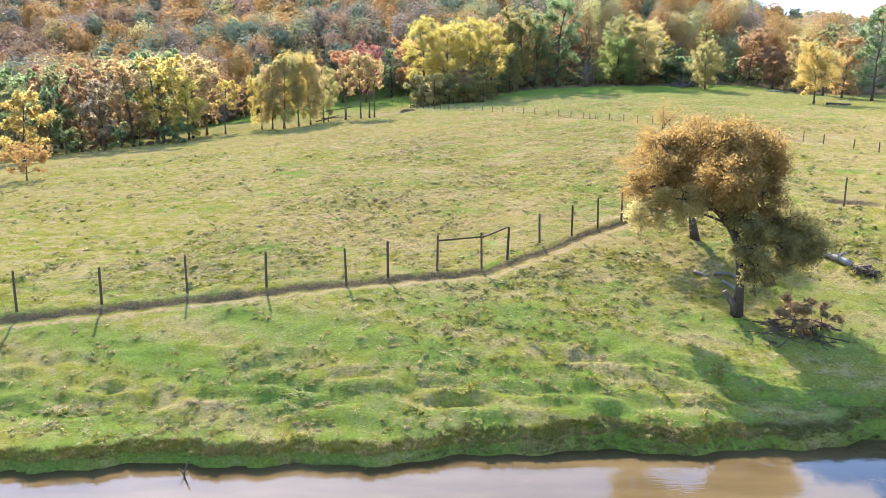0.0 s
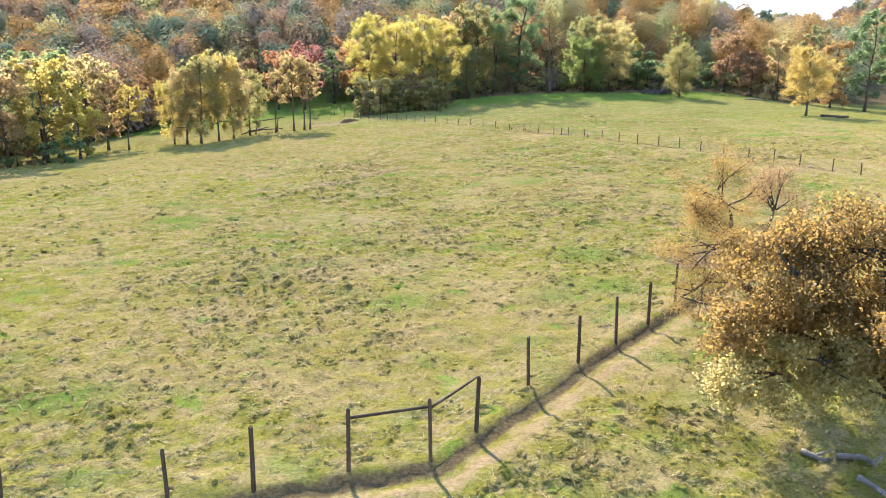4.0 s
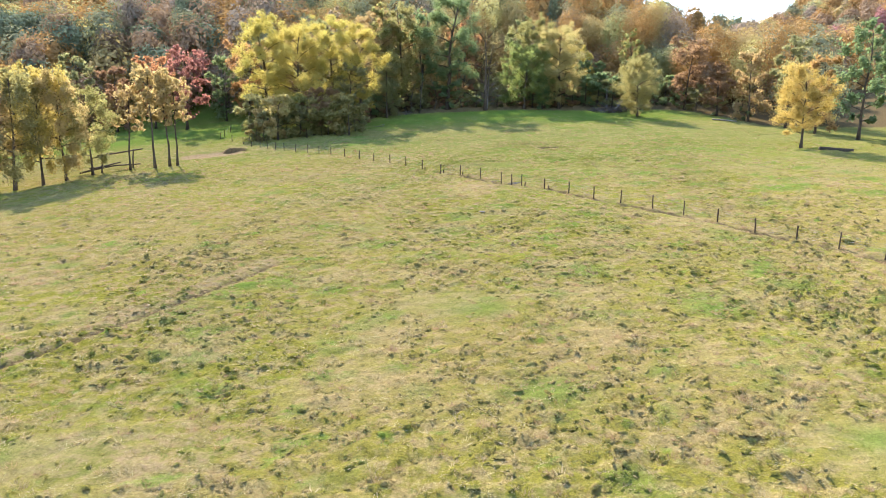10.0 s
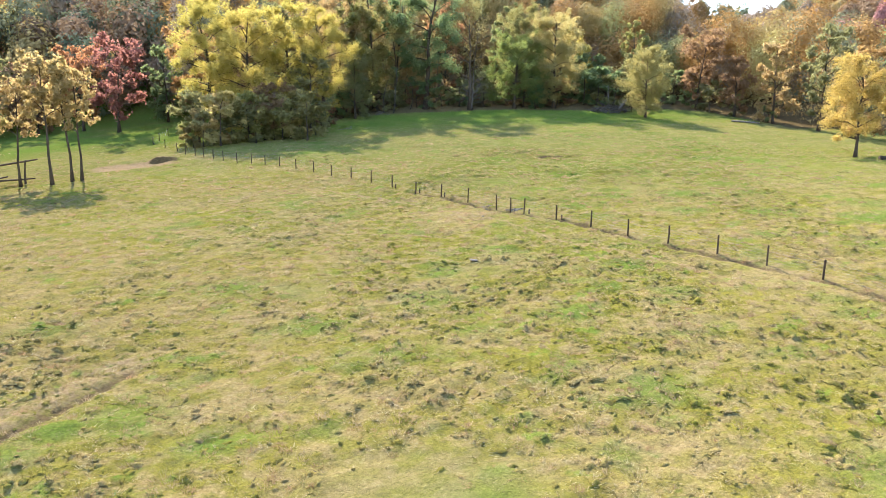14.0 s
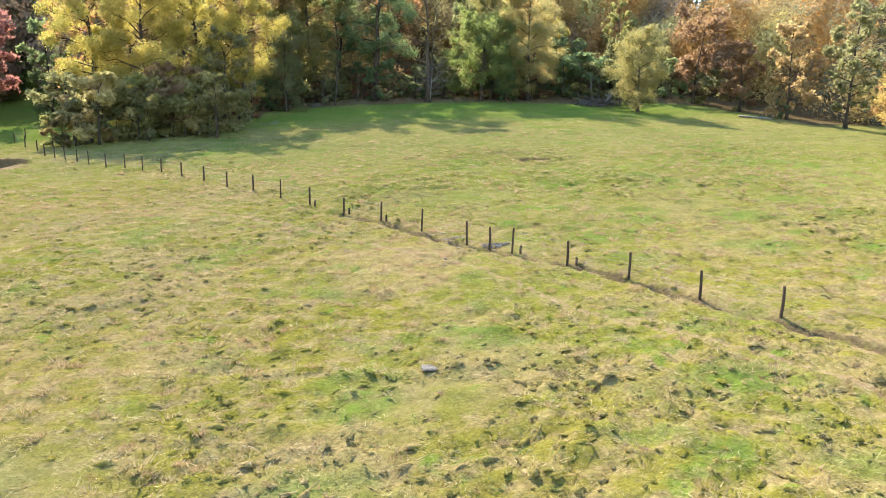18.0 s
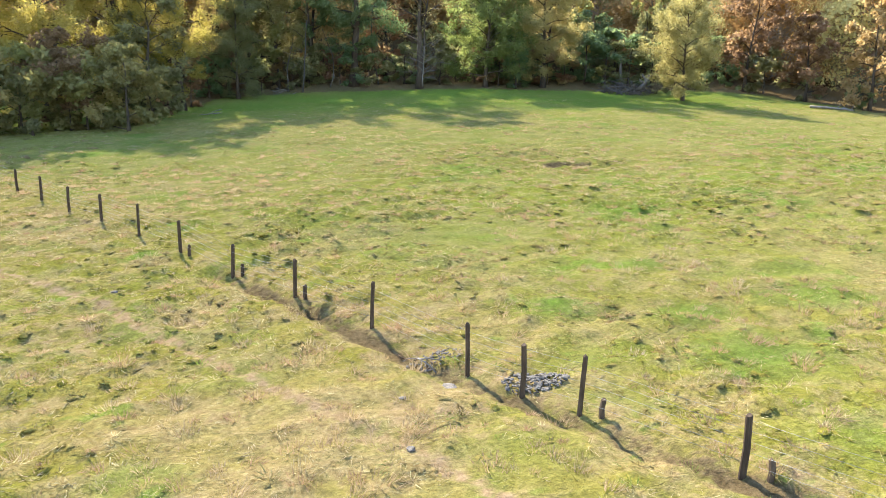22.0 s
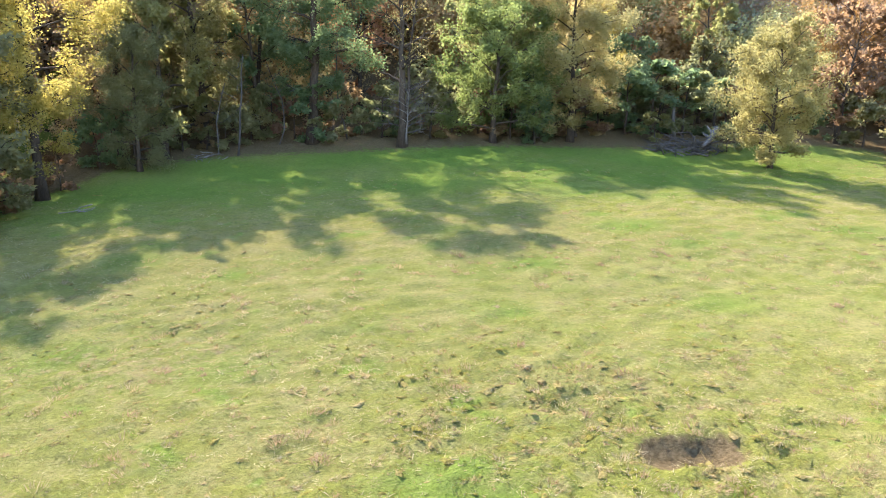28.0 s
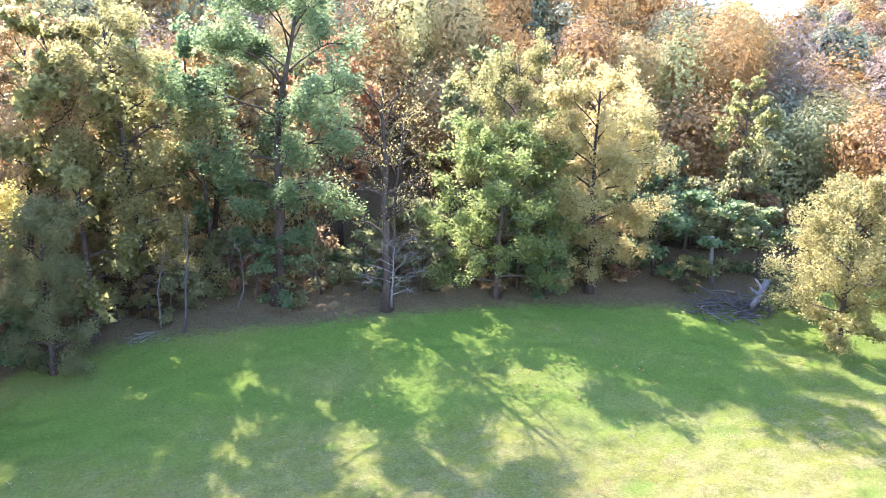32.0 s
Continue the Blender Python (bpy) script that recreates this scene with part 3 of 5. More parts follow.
def tree_parts(seed, height, radius, base=0.3, girth=0.3, lean=(0, 0), leaves=6000, size=0.3, limbs=14, droop=0.0, sparse=1.0, peak=0.55, forks=4, bark=None, bare=None, three=True):
    """Trunk (with its limbs) and crown meshes of one tree at the origin. base: where the crown begins; peak: where it is widest, as shares of the height."""
    rng, bark = np.random.default_rng(seed), bark or BARK
    lean = np.array([*lean, 0.0])
    f = np.linspace(0, 0.9, 9)
    wander = np.cumsum(rng.normal(0, 0.018 * height, (9, 3)), 0) * [1, 1, 0]
    stem = np.outer(f, [0, 0, height]) + np.outer(f ** 1.2, lean) + wander * f[:, None]
    stem[0] = (0, 0, -0.4)
    flare = girth * (1 - 0.86 * f) * (1 + 0.7 * np.exp(-f * 26))
    trunk = tube(stem, flare, 9, rng, 0.08)
    branches, tips = [], []
    for i in range(limbs):
        q = base + (0.88 - base) * ((i + rng.uniform(0, 0.9)) / limbs) ** 0.9
        start = np.array([np.interp(q, f, stem[:, k]) for k in range(3)])
        az = i * 2.4 + rng.uniform(-0.5, 0.5)
        shape = 1 - abs((q - peak) / (1.02 - peak if q > peak else peak - base + 0.28)) ** 2.2
        reach = radius * max(0.25, shape) * rng.uniform(0.7, 1.12)
        up = reach * rng.uniform(0.35, 0.8) * (0.1 + 1.1 * q)
        end = start + [math.cos(az) * reach, math.sin(az) * reach, up - droop * reach * 0.5]
        s = np.linspace(0, 1, 6)[:, None]
        line = start + (end - start) * s + np.array([0, 0, up * 0.25]) * np.sin(np.pi * s) + rng.normal(0, reach * 0.035, (6, 3)) * s
        r0 = girth * (1 - 0.86 * q) * 0.5
        branches.append(tube(line, np.linspace(r0, 0.02, 6), 5))
        for j in range(forks):
            k = rng.uniform(0.3, 0.95)
            p = np.array([np.interp(k, s[:, 0], line[:, c]) for c in range(3)])
            away = rng.normal(size=3) * [1, 1, 0.7]
            away = away / np.linalg.norm(away) + (line[-1] - line[0]) / (np.linalg.norm(line[-1] - line[0]) + 1e-6) * 0.7 + [0, 0, 0.25 - droop]
            e2 = p + away * reach * rng.uniform(0.22, 0.45)
            mid = (p + e2) / 2 + rng.normal(0, reach * 0.03, 3)
            branches.append(tube([p, mid, e2], [r0 * 0.4, r0 * 0.22, 0.012], 4))
            tips += [(p * 0.35 + e2 * 0.65, reach), (e2, reach), (e2 + rng.normal(0, reach * 0.10, 3), reach)]
        tips += [(line[-1], reach), (line[-2], reach), (line[-1] + rng.normal(0, reach * 0.1, 3), reach)]
    top = stem[-1]
    for j in range(6):
        tips.append((top + rng.normal(0, 1, 3) * [radius * 0.22, radius * 0.22, height * 0.035] + [0, 0, height * 0.04], radius * 0.6))
    centres = np.array([t for t, _ in tips])
    spread = np.array([max(0.35, r * 0.13) for _, r in tips]) * sparse
    weight = (0.05 + rng.uniform(0, 1.2, len(tips)) ** 2.6) * spread ** 1.3
    pick = rng.choice(len(tips), leaves, p=weight / weight.sum())
    off = rng.normal(size=(leaves, 3))
    off *= (0.66 * spread[pick])[:, None]
    off[:, 2] *= 0.75
    if droop:
        off[:, 2] -= rng.exponential(droop * 1.4, leaves) * spread[pick]
    c = centres[pick] + off
    axis = np.array([np.interp(c[:, 2], stem[:, 2], stem[:, k]) for k in (0, 1)]).T
    k_side = radius / np.percentile(np.hypot(*(c[:, :2] - axis).T), 97)
    fit = np.array([k_side, k_side, height / np.percentile(c[:, 2], 99.7)])
    V, F = leaf_quads((c * fit)[c[:, 2] > 0.2], size, rng, three=three)
    W, Q = joined([trunk] + branches)
    return poly_mesh("trunk", W * fit, Q, bark), mesh_from("crown", V, F) if bare is None else None


SHAPES = {}


def shape(kind):
    """Each kind of tree is modelled once at its own size; the trees share its meshes."""
    if kind not in SHAPES:
        SHAPES[kind] = {
            "broad": lambda: tree_parts(11, 20, 6.4, 0.10, 0.36, (0.6, 0.2), 5500, 0.50, 18),
            "tall": lambda: tree_parts(12, 27, 6.2, 0.12, 0.42, (-0.8, 0.4), 6500, 0.52, 20, peak=0.6),
            "tall_b": lambda: tree_parts(13, 26, 5.4, 0.06, 0.38, (0.9, -0.3), 6200, 0.50, 20, peak=0.5),
            "round": lambda: tree_parts(14, 15, 5.2, 0.08, 0.30, (0.3, 0.3), 6000, 0.40, 16, peak=0.45, sparse=1.1),
            "oval": lambda: tree_parts(15, 18, 4.8, 0.04, 0.30, (-0.4, 0.2), 6000, 0.42, 18, peak=0.42, sparse=1.1),
            "slim": lambda: tree_parts(16, 22, 3.8, 0.2, 0.26, (0.5, 0.5), 4200, 0.42, 14, peak=0.6),
            "fine_tall": lambda: tree_parts(22, 28, 6.6, 0.16, 0.55, (-0.9, 0.5), 64000, 0.16, 24, peak=0.62, forks=6, sparse=1.1, droop=0.12),
            "fine_broad": lambda: tree_parts(23, 20, 5.6, 0.05, 0.36, (0.5, -0.4), 64000, 0.15, 24, peak=0.5, forks=6, sparse=1.2, droop=0.12),
            "fine_oval": lambda: tree_parts(24, 17, 4.9, 0.03, 0.34, (0.4, 0.2), 60000, 0.145, 24, peak=0.42, forks=6, sparse=1.3, droop=0.12),
            "fine_tall_b": lambda: tree_parts(25, 26, 5.6, 0.05, 0.42, (0.8, -0.3), 64000, 0.16, 26, peak=0.5, forks=6, sparse=1.15, droop=0.12),
            "full": lambda: tree_parts(27, 16, 5.4, 0.04, 0.3, (0.3, 0.1), 50000, 0.165, 34, peak=0.4, forks=7, sparse=1.2, droop=0.05),
            "maple": lambda: tree_parts(29, 16.5, 6.2, 0.05, 0.34, (0.5, 0.1), 46000, 0.20, 30, peak=0.5, forks=6, sparse=1.0),
            "park": lambda: tree_parts(26, 15, 5.8, 0.2, 0.3, (0.4, 0.2), 34000, 0.17, 22, peak=0.5, forks=6, sparse=1.2),
            "willow": lambda: tree_parts(17, 17, 5.4, 0.16, 0.26, (0.4, -0.3), 16000, 0.25, 22, droop=0.3, peak=0.55, sparse=1.15, forks=5),
            "open": lambda: tree_parts(18, 16, 3.6, 0.42, 0.24, (0.3, 0.2), 3600, 0.34, 12, sparse=0.9, peak=0.7),
            "bush": lambda: tree_parts(19, 4.2, 2.5, 0.03, 0.10, (0.2, 0.2), 1900, 0.27, 7, peak=0.35, forks=3),
            "thicket": lambda: tree_parts(20, 6.5, 2.6, 0.02, 0.12, (0.3, -0.2), 2200, 0.31, 8, peak=0.4, forks=3),
            "sapling": lambda: tree_parts(21, 6, 3.6, 0.22, 0.13, (0.3, 0.0), 3200, 0.24, 12, peak=0.65),
        }[kind]()
    return SHAPES[kind]


NATURAL = {"full": 16, "maple": 16.5, "park": 15, "fine_tall": 28, "fine_broad": 20, "fine_oval": 17, "fine_tall_b": 26, "broad": 20, "tall": 27, "tall_b": 26, "round": 15, "oval": 18, "slim": 22, "willow": 17, "open": 16, "bush": 4.2, "thicket": 6.5, "sapling": 6}
HUES = {"yellow": "bright yellow", "gold": "golden", "orange": "orange", "rust": "rusty brown", "red": "deep red", "olive": "olive green",
        "green": "green", "honey": "honey-coloured", "moss": "brownish olive", "lime": "yellow-green", "amber": "amber", "tan": "pale tan", "straw": "straw-yellow", "leaf": "yellowing green"}


def dress(ob, mat):
    """The tree's own leaf colour on a shared crown mesh."""
    if not ob.data.materials:
        ob.data.materials.append(None)
    ob.material_slots[0].link = "OBJECT"
    ob.material_slots[0].material = mat


def plant(kind, x, y, height, hue, turn, label="", name="tree", group="trees at the wood's edge", wide=1.0):
    ob = new(name)
    k = height / NATURAL[kind]
    ob.matrix_basis = pose(x, y, h(x, y) - 0.05, 0, 0, turn) @ Matrix.Diagonal((k * wide, k * wide, k, 1))
    where = {"trees at the wood's edge": "at the wood's edge", "bushes at the wood's edge": "below the wood's trees"}.get(group, "in the pasture")
    what = "bush" if kind in ("bush", "thicket") else "tree"
    tagged(ob, label or f"{HUES[hue]} autumn {what} with dense leaves {where}", what, group)
    t, c = shape(kind)
    part("trunk", t, None, ob)
    dress(part("crown", c, None, ob), LEAVES[hue])
    return ob


# the wood's edge behind the herd's pasture, from the valley on one side to the slope on the other
EDGE = (
    ("fine_tall", 14.2, 226, 22, "yellow", 1.2), ("fine_tall_b", 17.5, 240, 25, "gold"), ("fine_oval", 20.5, 233, 13, "olive"), ("fine_tall_b", 25.5, 243, 26, "lime", 1.2),
    ("tall", 21.5, 247, 24, "lime"), ("tall_b", 30.5, 250, 25, "gold"), ("slim", 31, 246, 24, "green"), ("fine_tall", 36.6, 241.5, 28, "green", 1.3), ("slim", 39.5, 258, 20, "gold"), ("tall", 43.5, 255, 22, "orange"), ("maple", 56, 238.5, 16.2, "leaf", 1.1), ("tall_b", 22, 238.5, 26, "lime"), ("fine_oval", 60.5, 237.6, 8.5, "green"), ("tall_b", 57, 252, 22, "olive"),
    ("fine_broad", 60, 245, 22, "lime"), ("fine_broad", 65, 238, 20.5, "gold", 1.1), ("tall", 70, 249, 20, "gold"), ("round", 72.5, 245, 11, "green"), ("round", 80, 250, 11, "green"), ("round", 76, 252, 15, "yellow"), ("round", 87, 247, 11, "olive"),
    ("tall_b", 90, 249, 19, "lime"), ("broad", 98, 235, 18, "rust"), ("round", 102, 226, 13, "rust"), ("oval", 105, 217, 16, "gold"),
    ("tall", 108, 207, 20, "olive"), ("oval", 108, 197, 16, "orange"), ("tall", 111, 188, 23, "green"), ("broad", 113, 177, 18, "gold"), ("oval", 114, 166, 17, "rust"),
    ("tall_b", 118, 154, 21, "olive"), ("broad", 122, 141, 18, "orange"), ("oval", 127, 129, 17, "gold"),
    ("broad", -4, 238, 20, "rust"), ("tall", 4, 242, 23, "olive"), ("tall_b", 11, 245, 25, "tan"), ("broad", -13, 246, 19, "orange"), ("broad", -27, 240, 19, "red"),
    ("broad", -36, 248, 18, "orange"), ("oval", -19, 249, 16, "green"), ("oval", -46, 251, 16, "rust"), ("tall", -55, 250, 20, "olive"), ("broad", -66, 253, 18, "gold"), ("broad", -78, 251, 18, "rust"),
)
for i, (kind, x, y, hh, hue, *wide) in enumerate(EDGE):
    plant(kind, x, y, hh, hue, i * 77, wide=wide[0] if wide else 1.0)
# the yellow clump that stands out into the pasture
for i, (kind, x, y, hh, hue) in enumerate((("fine_tall", -6.5, 226, 25, "yellow"), ("fine_broad", 0.5, 223, 23, "yellow"), ("fine_tall_b", 8, 226, 24, "yellow"), ("oval", 11.5, 221, 14, "olive"), ("round", -8, 216, 9, "olive"), ("round", 3.5, 214, 10, "rust"))):
    plant(kind, x, y, hh, hue, 40 + i * 101, wide=1.25)
# the dark wood on the low side of the pasture
LOW = (("round", -58, 160, 14, "yellow"), ("broad", -63, 158, 19, "yellow"), ("broad", -69, 156, 19, "gold"), ("round", -75, 155, 15, "tan"), ("tall", -81, 157, 18, "rust"),
       ("round", -87, 155, 15, "green"), ("round", -94, 154, 15, "olive"), ("broad", -60, 168, 19, "gold"), ("broad", -68, 167, 21, "green"), ("broad", -77, 168, 20, "rust"), ("broad", -88, 168, 20, "olive"),
       ("broad", -99, 164, 20, "green"), ("round", -84, 140, 14, "yellow"), ("broad", -106, 158, 18, "rust"), ("broad", -72, 180, 21, "lime"), ("broad", -84, 184, 22, "olive"), ("broad", -98, 180, 21, "rust"), ("tall", -60, 178, 18, "rust"))
for i, (kind, x, y, hh, hue) in enumerate(LOW):
    plant(kind, x, y, hh, hue, i * 53)
# trees of the open pasture
for i, (x, y, hh) in enumerate(((-45.5, 175.5, 13), (-42.5, 174, 15.5), (-39.5, 173.5, 17.5), (-36.5, 176, 18), (-34, 178.5, 16.5), (-31.5, 183, 14))):
    plant("willow", x, y, hh, ("yellow", "gold", "lime")[i % 3], 20 + i * 67, "yellow-green willow with drooping leaves in a clump on the pasture", "willow", "willow clump", 0.8 + 0.08 * (i % 3))
for i, (x, y, hh) in enumerate(((-26.2, 185.2, 14), (-22.1, 184.4, 17), (-20.0, 185.6, 16), (-18.7, 185.3, 14.5))):
    plant("open", x, y, hh, "gold", 15 + i * 80, "slender tree with sparse golden leaves beside bare ground", "tree", "slender trees by the wallow", 0.9)
plant("open", -53, 170.5, 13, "yellow", 10, "slender yellow tree at the foot of the pasture", "tree", "pasture trees", 1.1)
plant("sapling", -62.3, 103.9, 5.6, "honey", 30, "small golden tree alone on the pasture slope", "tree", "pasture trees", 1.15)
plant("full", 80, 223.6, 14.3, "straw", 60, "pale straw-yellow tree standing before the dark wood", "tree", "pasture trees", 1.05)
plant("park", 89.6, 175.5, 14.5, "yellow", 130, "yellow autumn tree alone on the upper pasture", "tree", "pasture trees")
# undergrowth along the edges
rng = np.random.default_rng(5)
for i in range(84):
    if i < 52:
        x = 10.5 + i * 1.85 + rng.uniform(-0.8, 0.8)
        y = np.interp(x, (10, 14, 18, 25, 60, 70, 75, 90, 100, 106), (219, 222, 236, 240, 242, 241, 246, 247, 232, 212)) + rng.uniform(-0.5, 4.5)
        tall = rng.uniform(3.0, 8.0)
    elif i < 68:
        x, y, tall = -9.5 + (i - 52) * 1.45, 211 + rng.uniform(-1.5, 6), rng.uniform(4.0, 9.5)
    else:
        x, y, tall = -104 + (i - 68) * 3.0, 156 + rng.uniform(-2, 4), rng.uniform(3, 6.5)
    plant("bush" if i % 2 else "thicket", x, y, tall, (("olive", "rust", "green", "olive", "olive", "green") if i < 52 or i > 67 else ("olive", "gold", "lime", "moss", "olive", "gold"))[int(rng.integers(6))], rng.uniform(0, 360), group="bushes at the wood's edge", name="bush", wide=1.1)

for i, (x, y, tall, hue) in enumerate(((49.5, 241, 5, "olive"), (58.5, 240, 6, "rust"), (62, 240.5, 7, "gold"), (66.5, 240, 6.5, "rust"), (69.5, 240.5, 5.5, "gold"), (73, 240.5, 8, "green"), (76.5, 241, 8.5, "green"), (80, 239.5, 7.5, "olive"), (83.5, 238.5, 7, "green"), (80.6, 231.5, 3.0, "olive"), (74.6, 236.5, 3.4, "lime"))):
    plant("thicket", x, y, tall, hue, 61 * i, group="bushes at the wood's edge", name="bush", wide=1.35)


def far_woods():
    """The wooded hill as one mass of small leaf sprays, tree by tree."""
    rng = np.random.default_rng(8)
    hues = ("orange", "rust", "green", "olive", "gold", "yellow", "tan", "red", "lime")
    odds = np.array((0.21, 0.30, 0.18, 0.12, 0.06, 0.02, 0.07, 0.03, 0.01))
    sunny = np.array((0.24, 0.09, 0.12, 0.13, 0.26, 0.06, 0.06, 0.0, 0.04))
    V, T, MT, S, n = [], [], [], [], 0
    y = 120.0
    while y < 580:
        step = 7.4 if y < 330 else 10.6
        y += step * 0.95
        for x0 in np.arange(-30 - 0.66 * y, 60 + 1.06 * max(60, y - 175), step):
            x, yy = x0 + rng.uniform(-0.4, 0.4) * step, y + rng.uniform(-0.4, 0.4) * step
            edge = np.interp(x, (-110, -85, -60, -15, 12, 30, 75, 92, 104, 112, 130, 160), (196, 190, 259, 255, 252, 254, 257, 256, 244, 226, 166, 126))
            edge += 18 * math.exp(-((x - 46) / 5) ** 2)
            if yy < edge or (yy > 450 and land(x, yy + 10) < land(x, yy) + 0.3):
                continue
            near = yy < 320
            tall, r = rng.uniform(13, 25), rng.uniform(4.2, 6.8) * (1.0 if near else 1.15)
            z0 = float(land(x, yy))
            close, bright = yy < 284 and 5 < x < 125, yy < 345 and 5 < x < 190
            hue = rng.choice(9, p=sunny if bright else odds)
            ripple, phase = rng.normal(size=(6, 3)) * 2.6, rng.uniform(0, 6.28, 6)
            size = np.array([r, r, r * rng.uniform(1.0, 1.5)])
            middle = np.array([x, yy, z0 + tall - size[2]])
            # sprays of leaves all over a lobed crown, larger and fewer inside it
            k = 4200 if close else 1500 if near else 1150
            d = rng.normal(size=(k, 3))
            d /= np.linalg.norm(d, axis=1)[:, None]
            swell = 1 + 0.24 * np.sin(d @ ripple.T + phase).sum(1) / 2
            within = np.where(np.arange(k) % 10 < 3, rng.uniform(0.5, 0.8, k), rng.uniform(0.82, 1.04, k))
            c = middle + d * size * (swell * within)[:, None]
            if near:
                c[: k // 8, 2] = z0 + rng.uniform(1, tall * 0.5, k // 8)
            v, f = leaf_quads(c, (0.30 if close else 0.66 if near else 0.84) * np.where(within < 0.81, 1.9, 1.0), rng, d, True)
            V.append(v), T.append(f + n), MT.append(np.full(k, hue)), S.append(np.zeros(k, bool))
            n += len(v)
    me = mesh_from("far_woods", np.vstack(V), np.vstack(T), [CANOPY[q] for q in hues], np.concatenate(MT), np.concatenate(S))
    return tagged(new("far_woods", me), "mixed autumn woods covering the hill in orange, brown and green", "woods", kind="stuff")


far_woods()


# ---- fences ----
def post_mesh(length, r, seed):
    rng = np.random.default_rng(seed)
    z = np.array([-0.3, 0.0, length * 0.5, length - 0.02, length])
    P = np.stack([rng.normal(0, 0.012, 5) * [0, 0, 1, 1, 1], rng.normal(0, 0.012, 5) * [0, 0, 1, 1, 1], z], -1)
    V, Q = tube(P, [r * 1.05, r * 1.05, r, r * 0.97, r * 0.8], 8, rng, 0.05)
    return poly_mesh("post", V, Q, POST_WOOD, smooth=False)


def strand(a, b, r=0.004):
    mid = (np.array(a) + np.array(b)) / 2 - [0, 0, 0.02]
    return tube([a, mid, b], [r, r, r], 3)


def fence(name, label, posts, length, r, wires, seed):
    """A run of wooden posts with strands of wire between them."""
    f = thing(name, posts[0][0], posts[0][1], h(*posts[0]), label, "fence")
    o = np.array([posts[0][0], posts[0][1], h(*posts[0])])
    rng = np.random.default_rng(seed)
    shapes = [post_mesh(length * k, r * w, seed + i) for i, (k, w) in enumerate(((1, 1), (0.94, 1.1), (1.05, 0.92), (0.98, 1.05)))]
    spots = [np.array([x, y, h(x, y)]) - o for x, y in posts]
    for i, p in enumerate(spots):
        ob = part("post", shapes[int(rng.integers(4))], None, f)
        ob.matrix_basis = pose(*p, rng.normal(0, 1.4), rng.normal(0, 1.4), rng.uniform(0, 360))
    for a, b in zip(spots, spots[1:]):
        for k in wires:
            part("wire", poly_mesh("wire", *strand(a + [0, 0, k * length], b + [0, 0, k * length]), WIRE), None, f)
    return f


INNER = [(-15.4, 228.2), (-16.0, 222.6), (-16.4, 219.3), (-13.2, 212.8), (-10.4, 207.9), (-8.4, 203.4), (-6.4, 199.9), (-4.9, 198.2), (-3.3, 196.6), (-1.6, 194.2), (0.6, 191.8), (2.8, 189.9), (4.8, 188.0), (6.9, 186.0),
         (9.2, 182.4), (11.5, 178.8), (13.7, 175.6), (16.0, 172.1), (18.2, 169.1), (20.35, 165.9), (22.62, 162.6), (24.87, 159.0), (27.1, 155.8), (29.17, 152.05), (30.17, 150.5), (31.15, 149.2),
         (33.26, 146.0), (35.48, 143.1), (37.3, 139.45), (39.32, 136.3), (41.5, 132.7), (43.5, 129.5), (45.3, 125.9), (47.0, 122.0), (48.8, 118.3), (50.5, 114.9), (52.0, 111.3), (53.8, 107.2), (55.0, 103.6), (56.6, 98.6), (58.4, 95.7), (60, 92), (62, 88)]
fence("inner_fence", "line of weathered wooden posts with thin wires crossing the pasture", INNER, 1.42, 0.068, (0.25, 0.42, 0.58, 0.74, 0.9), 31)
for i, (x, y) in enumerate(((20.72, 165.65), (23.0, 162.3), (25.2, 158.75), (31.55, 148.85), (33.65, 145.65))):
    ob = part("stub_post", post_mesh(0.45, 0.07, 36 + i), None, bpy.data.objects["inner_fence"], "short sawn-off stub beside a post")
    ob.matrix_basis = pose(x - INNER[0][0], y - INNER[0][1], h(x, y) - h(*INNER[0]), 2 * i - 4, 3 - i, 40 * i)
lower = fence("river_fence", "tall dark wooden fence posts with wire above the river",
              [(-45, 41.5), (-39.5, 42.6), (-34, 43.8), (-28.7, 45.0), (-23.5, 46.1), (-18.1, 47.5), (-12.7, 48.2), (-7.1, 48.8), (-4.2, 49.8), (-0.6, 50.6), (2.7, 51.1), (4.8, 53.2), (7.8, 57.1), (10.8, 59.2), (13.5, 61.5),
               (16.2, 64.0), (18.9, 66.8), (22.0, 69.8), (24.7, 73.0), (25.7, 73.5), (29.3, 72.0), (32.5, 70.0), (38.4, 67.3), (41.3, 65.4), (46, 63), (52, 61)], 2.6, 0.085, (0.15, 0.3, 0.45, 0.6, 0.75, 0.93), 41)


# top rail of the old gateway in the river fence, cross-bars and a leaning brace
def pole(name, a, b, r0, r1, mat, parent, origin=(0, 0, 0), bend=0.0, seed=0, label=""):
    rng = np.random.default_rng(seed)
    a, b = np.array(a) - origin, np.array(b) - origin
    s = np.linspace(0, 1, 6)[:, None]
    P = a + (b - a) * s + rng.normal(0, 1, 3) * bend * np.sin(np.pi * s) + rng.normal(0, bend * 0.2, (6, 3))
    V, Q = tube(P, np.linspace(r0, r1, 6), 7, rng, 0.07)
    return part(name, poly_mesh(name, V, Q, mat), None, parent, label)


def up(x, y, z=0.0):
    return np.array([x, y, h(x, y) + z])


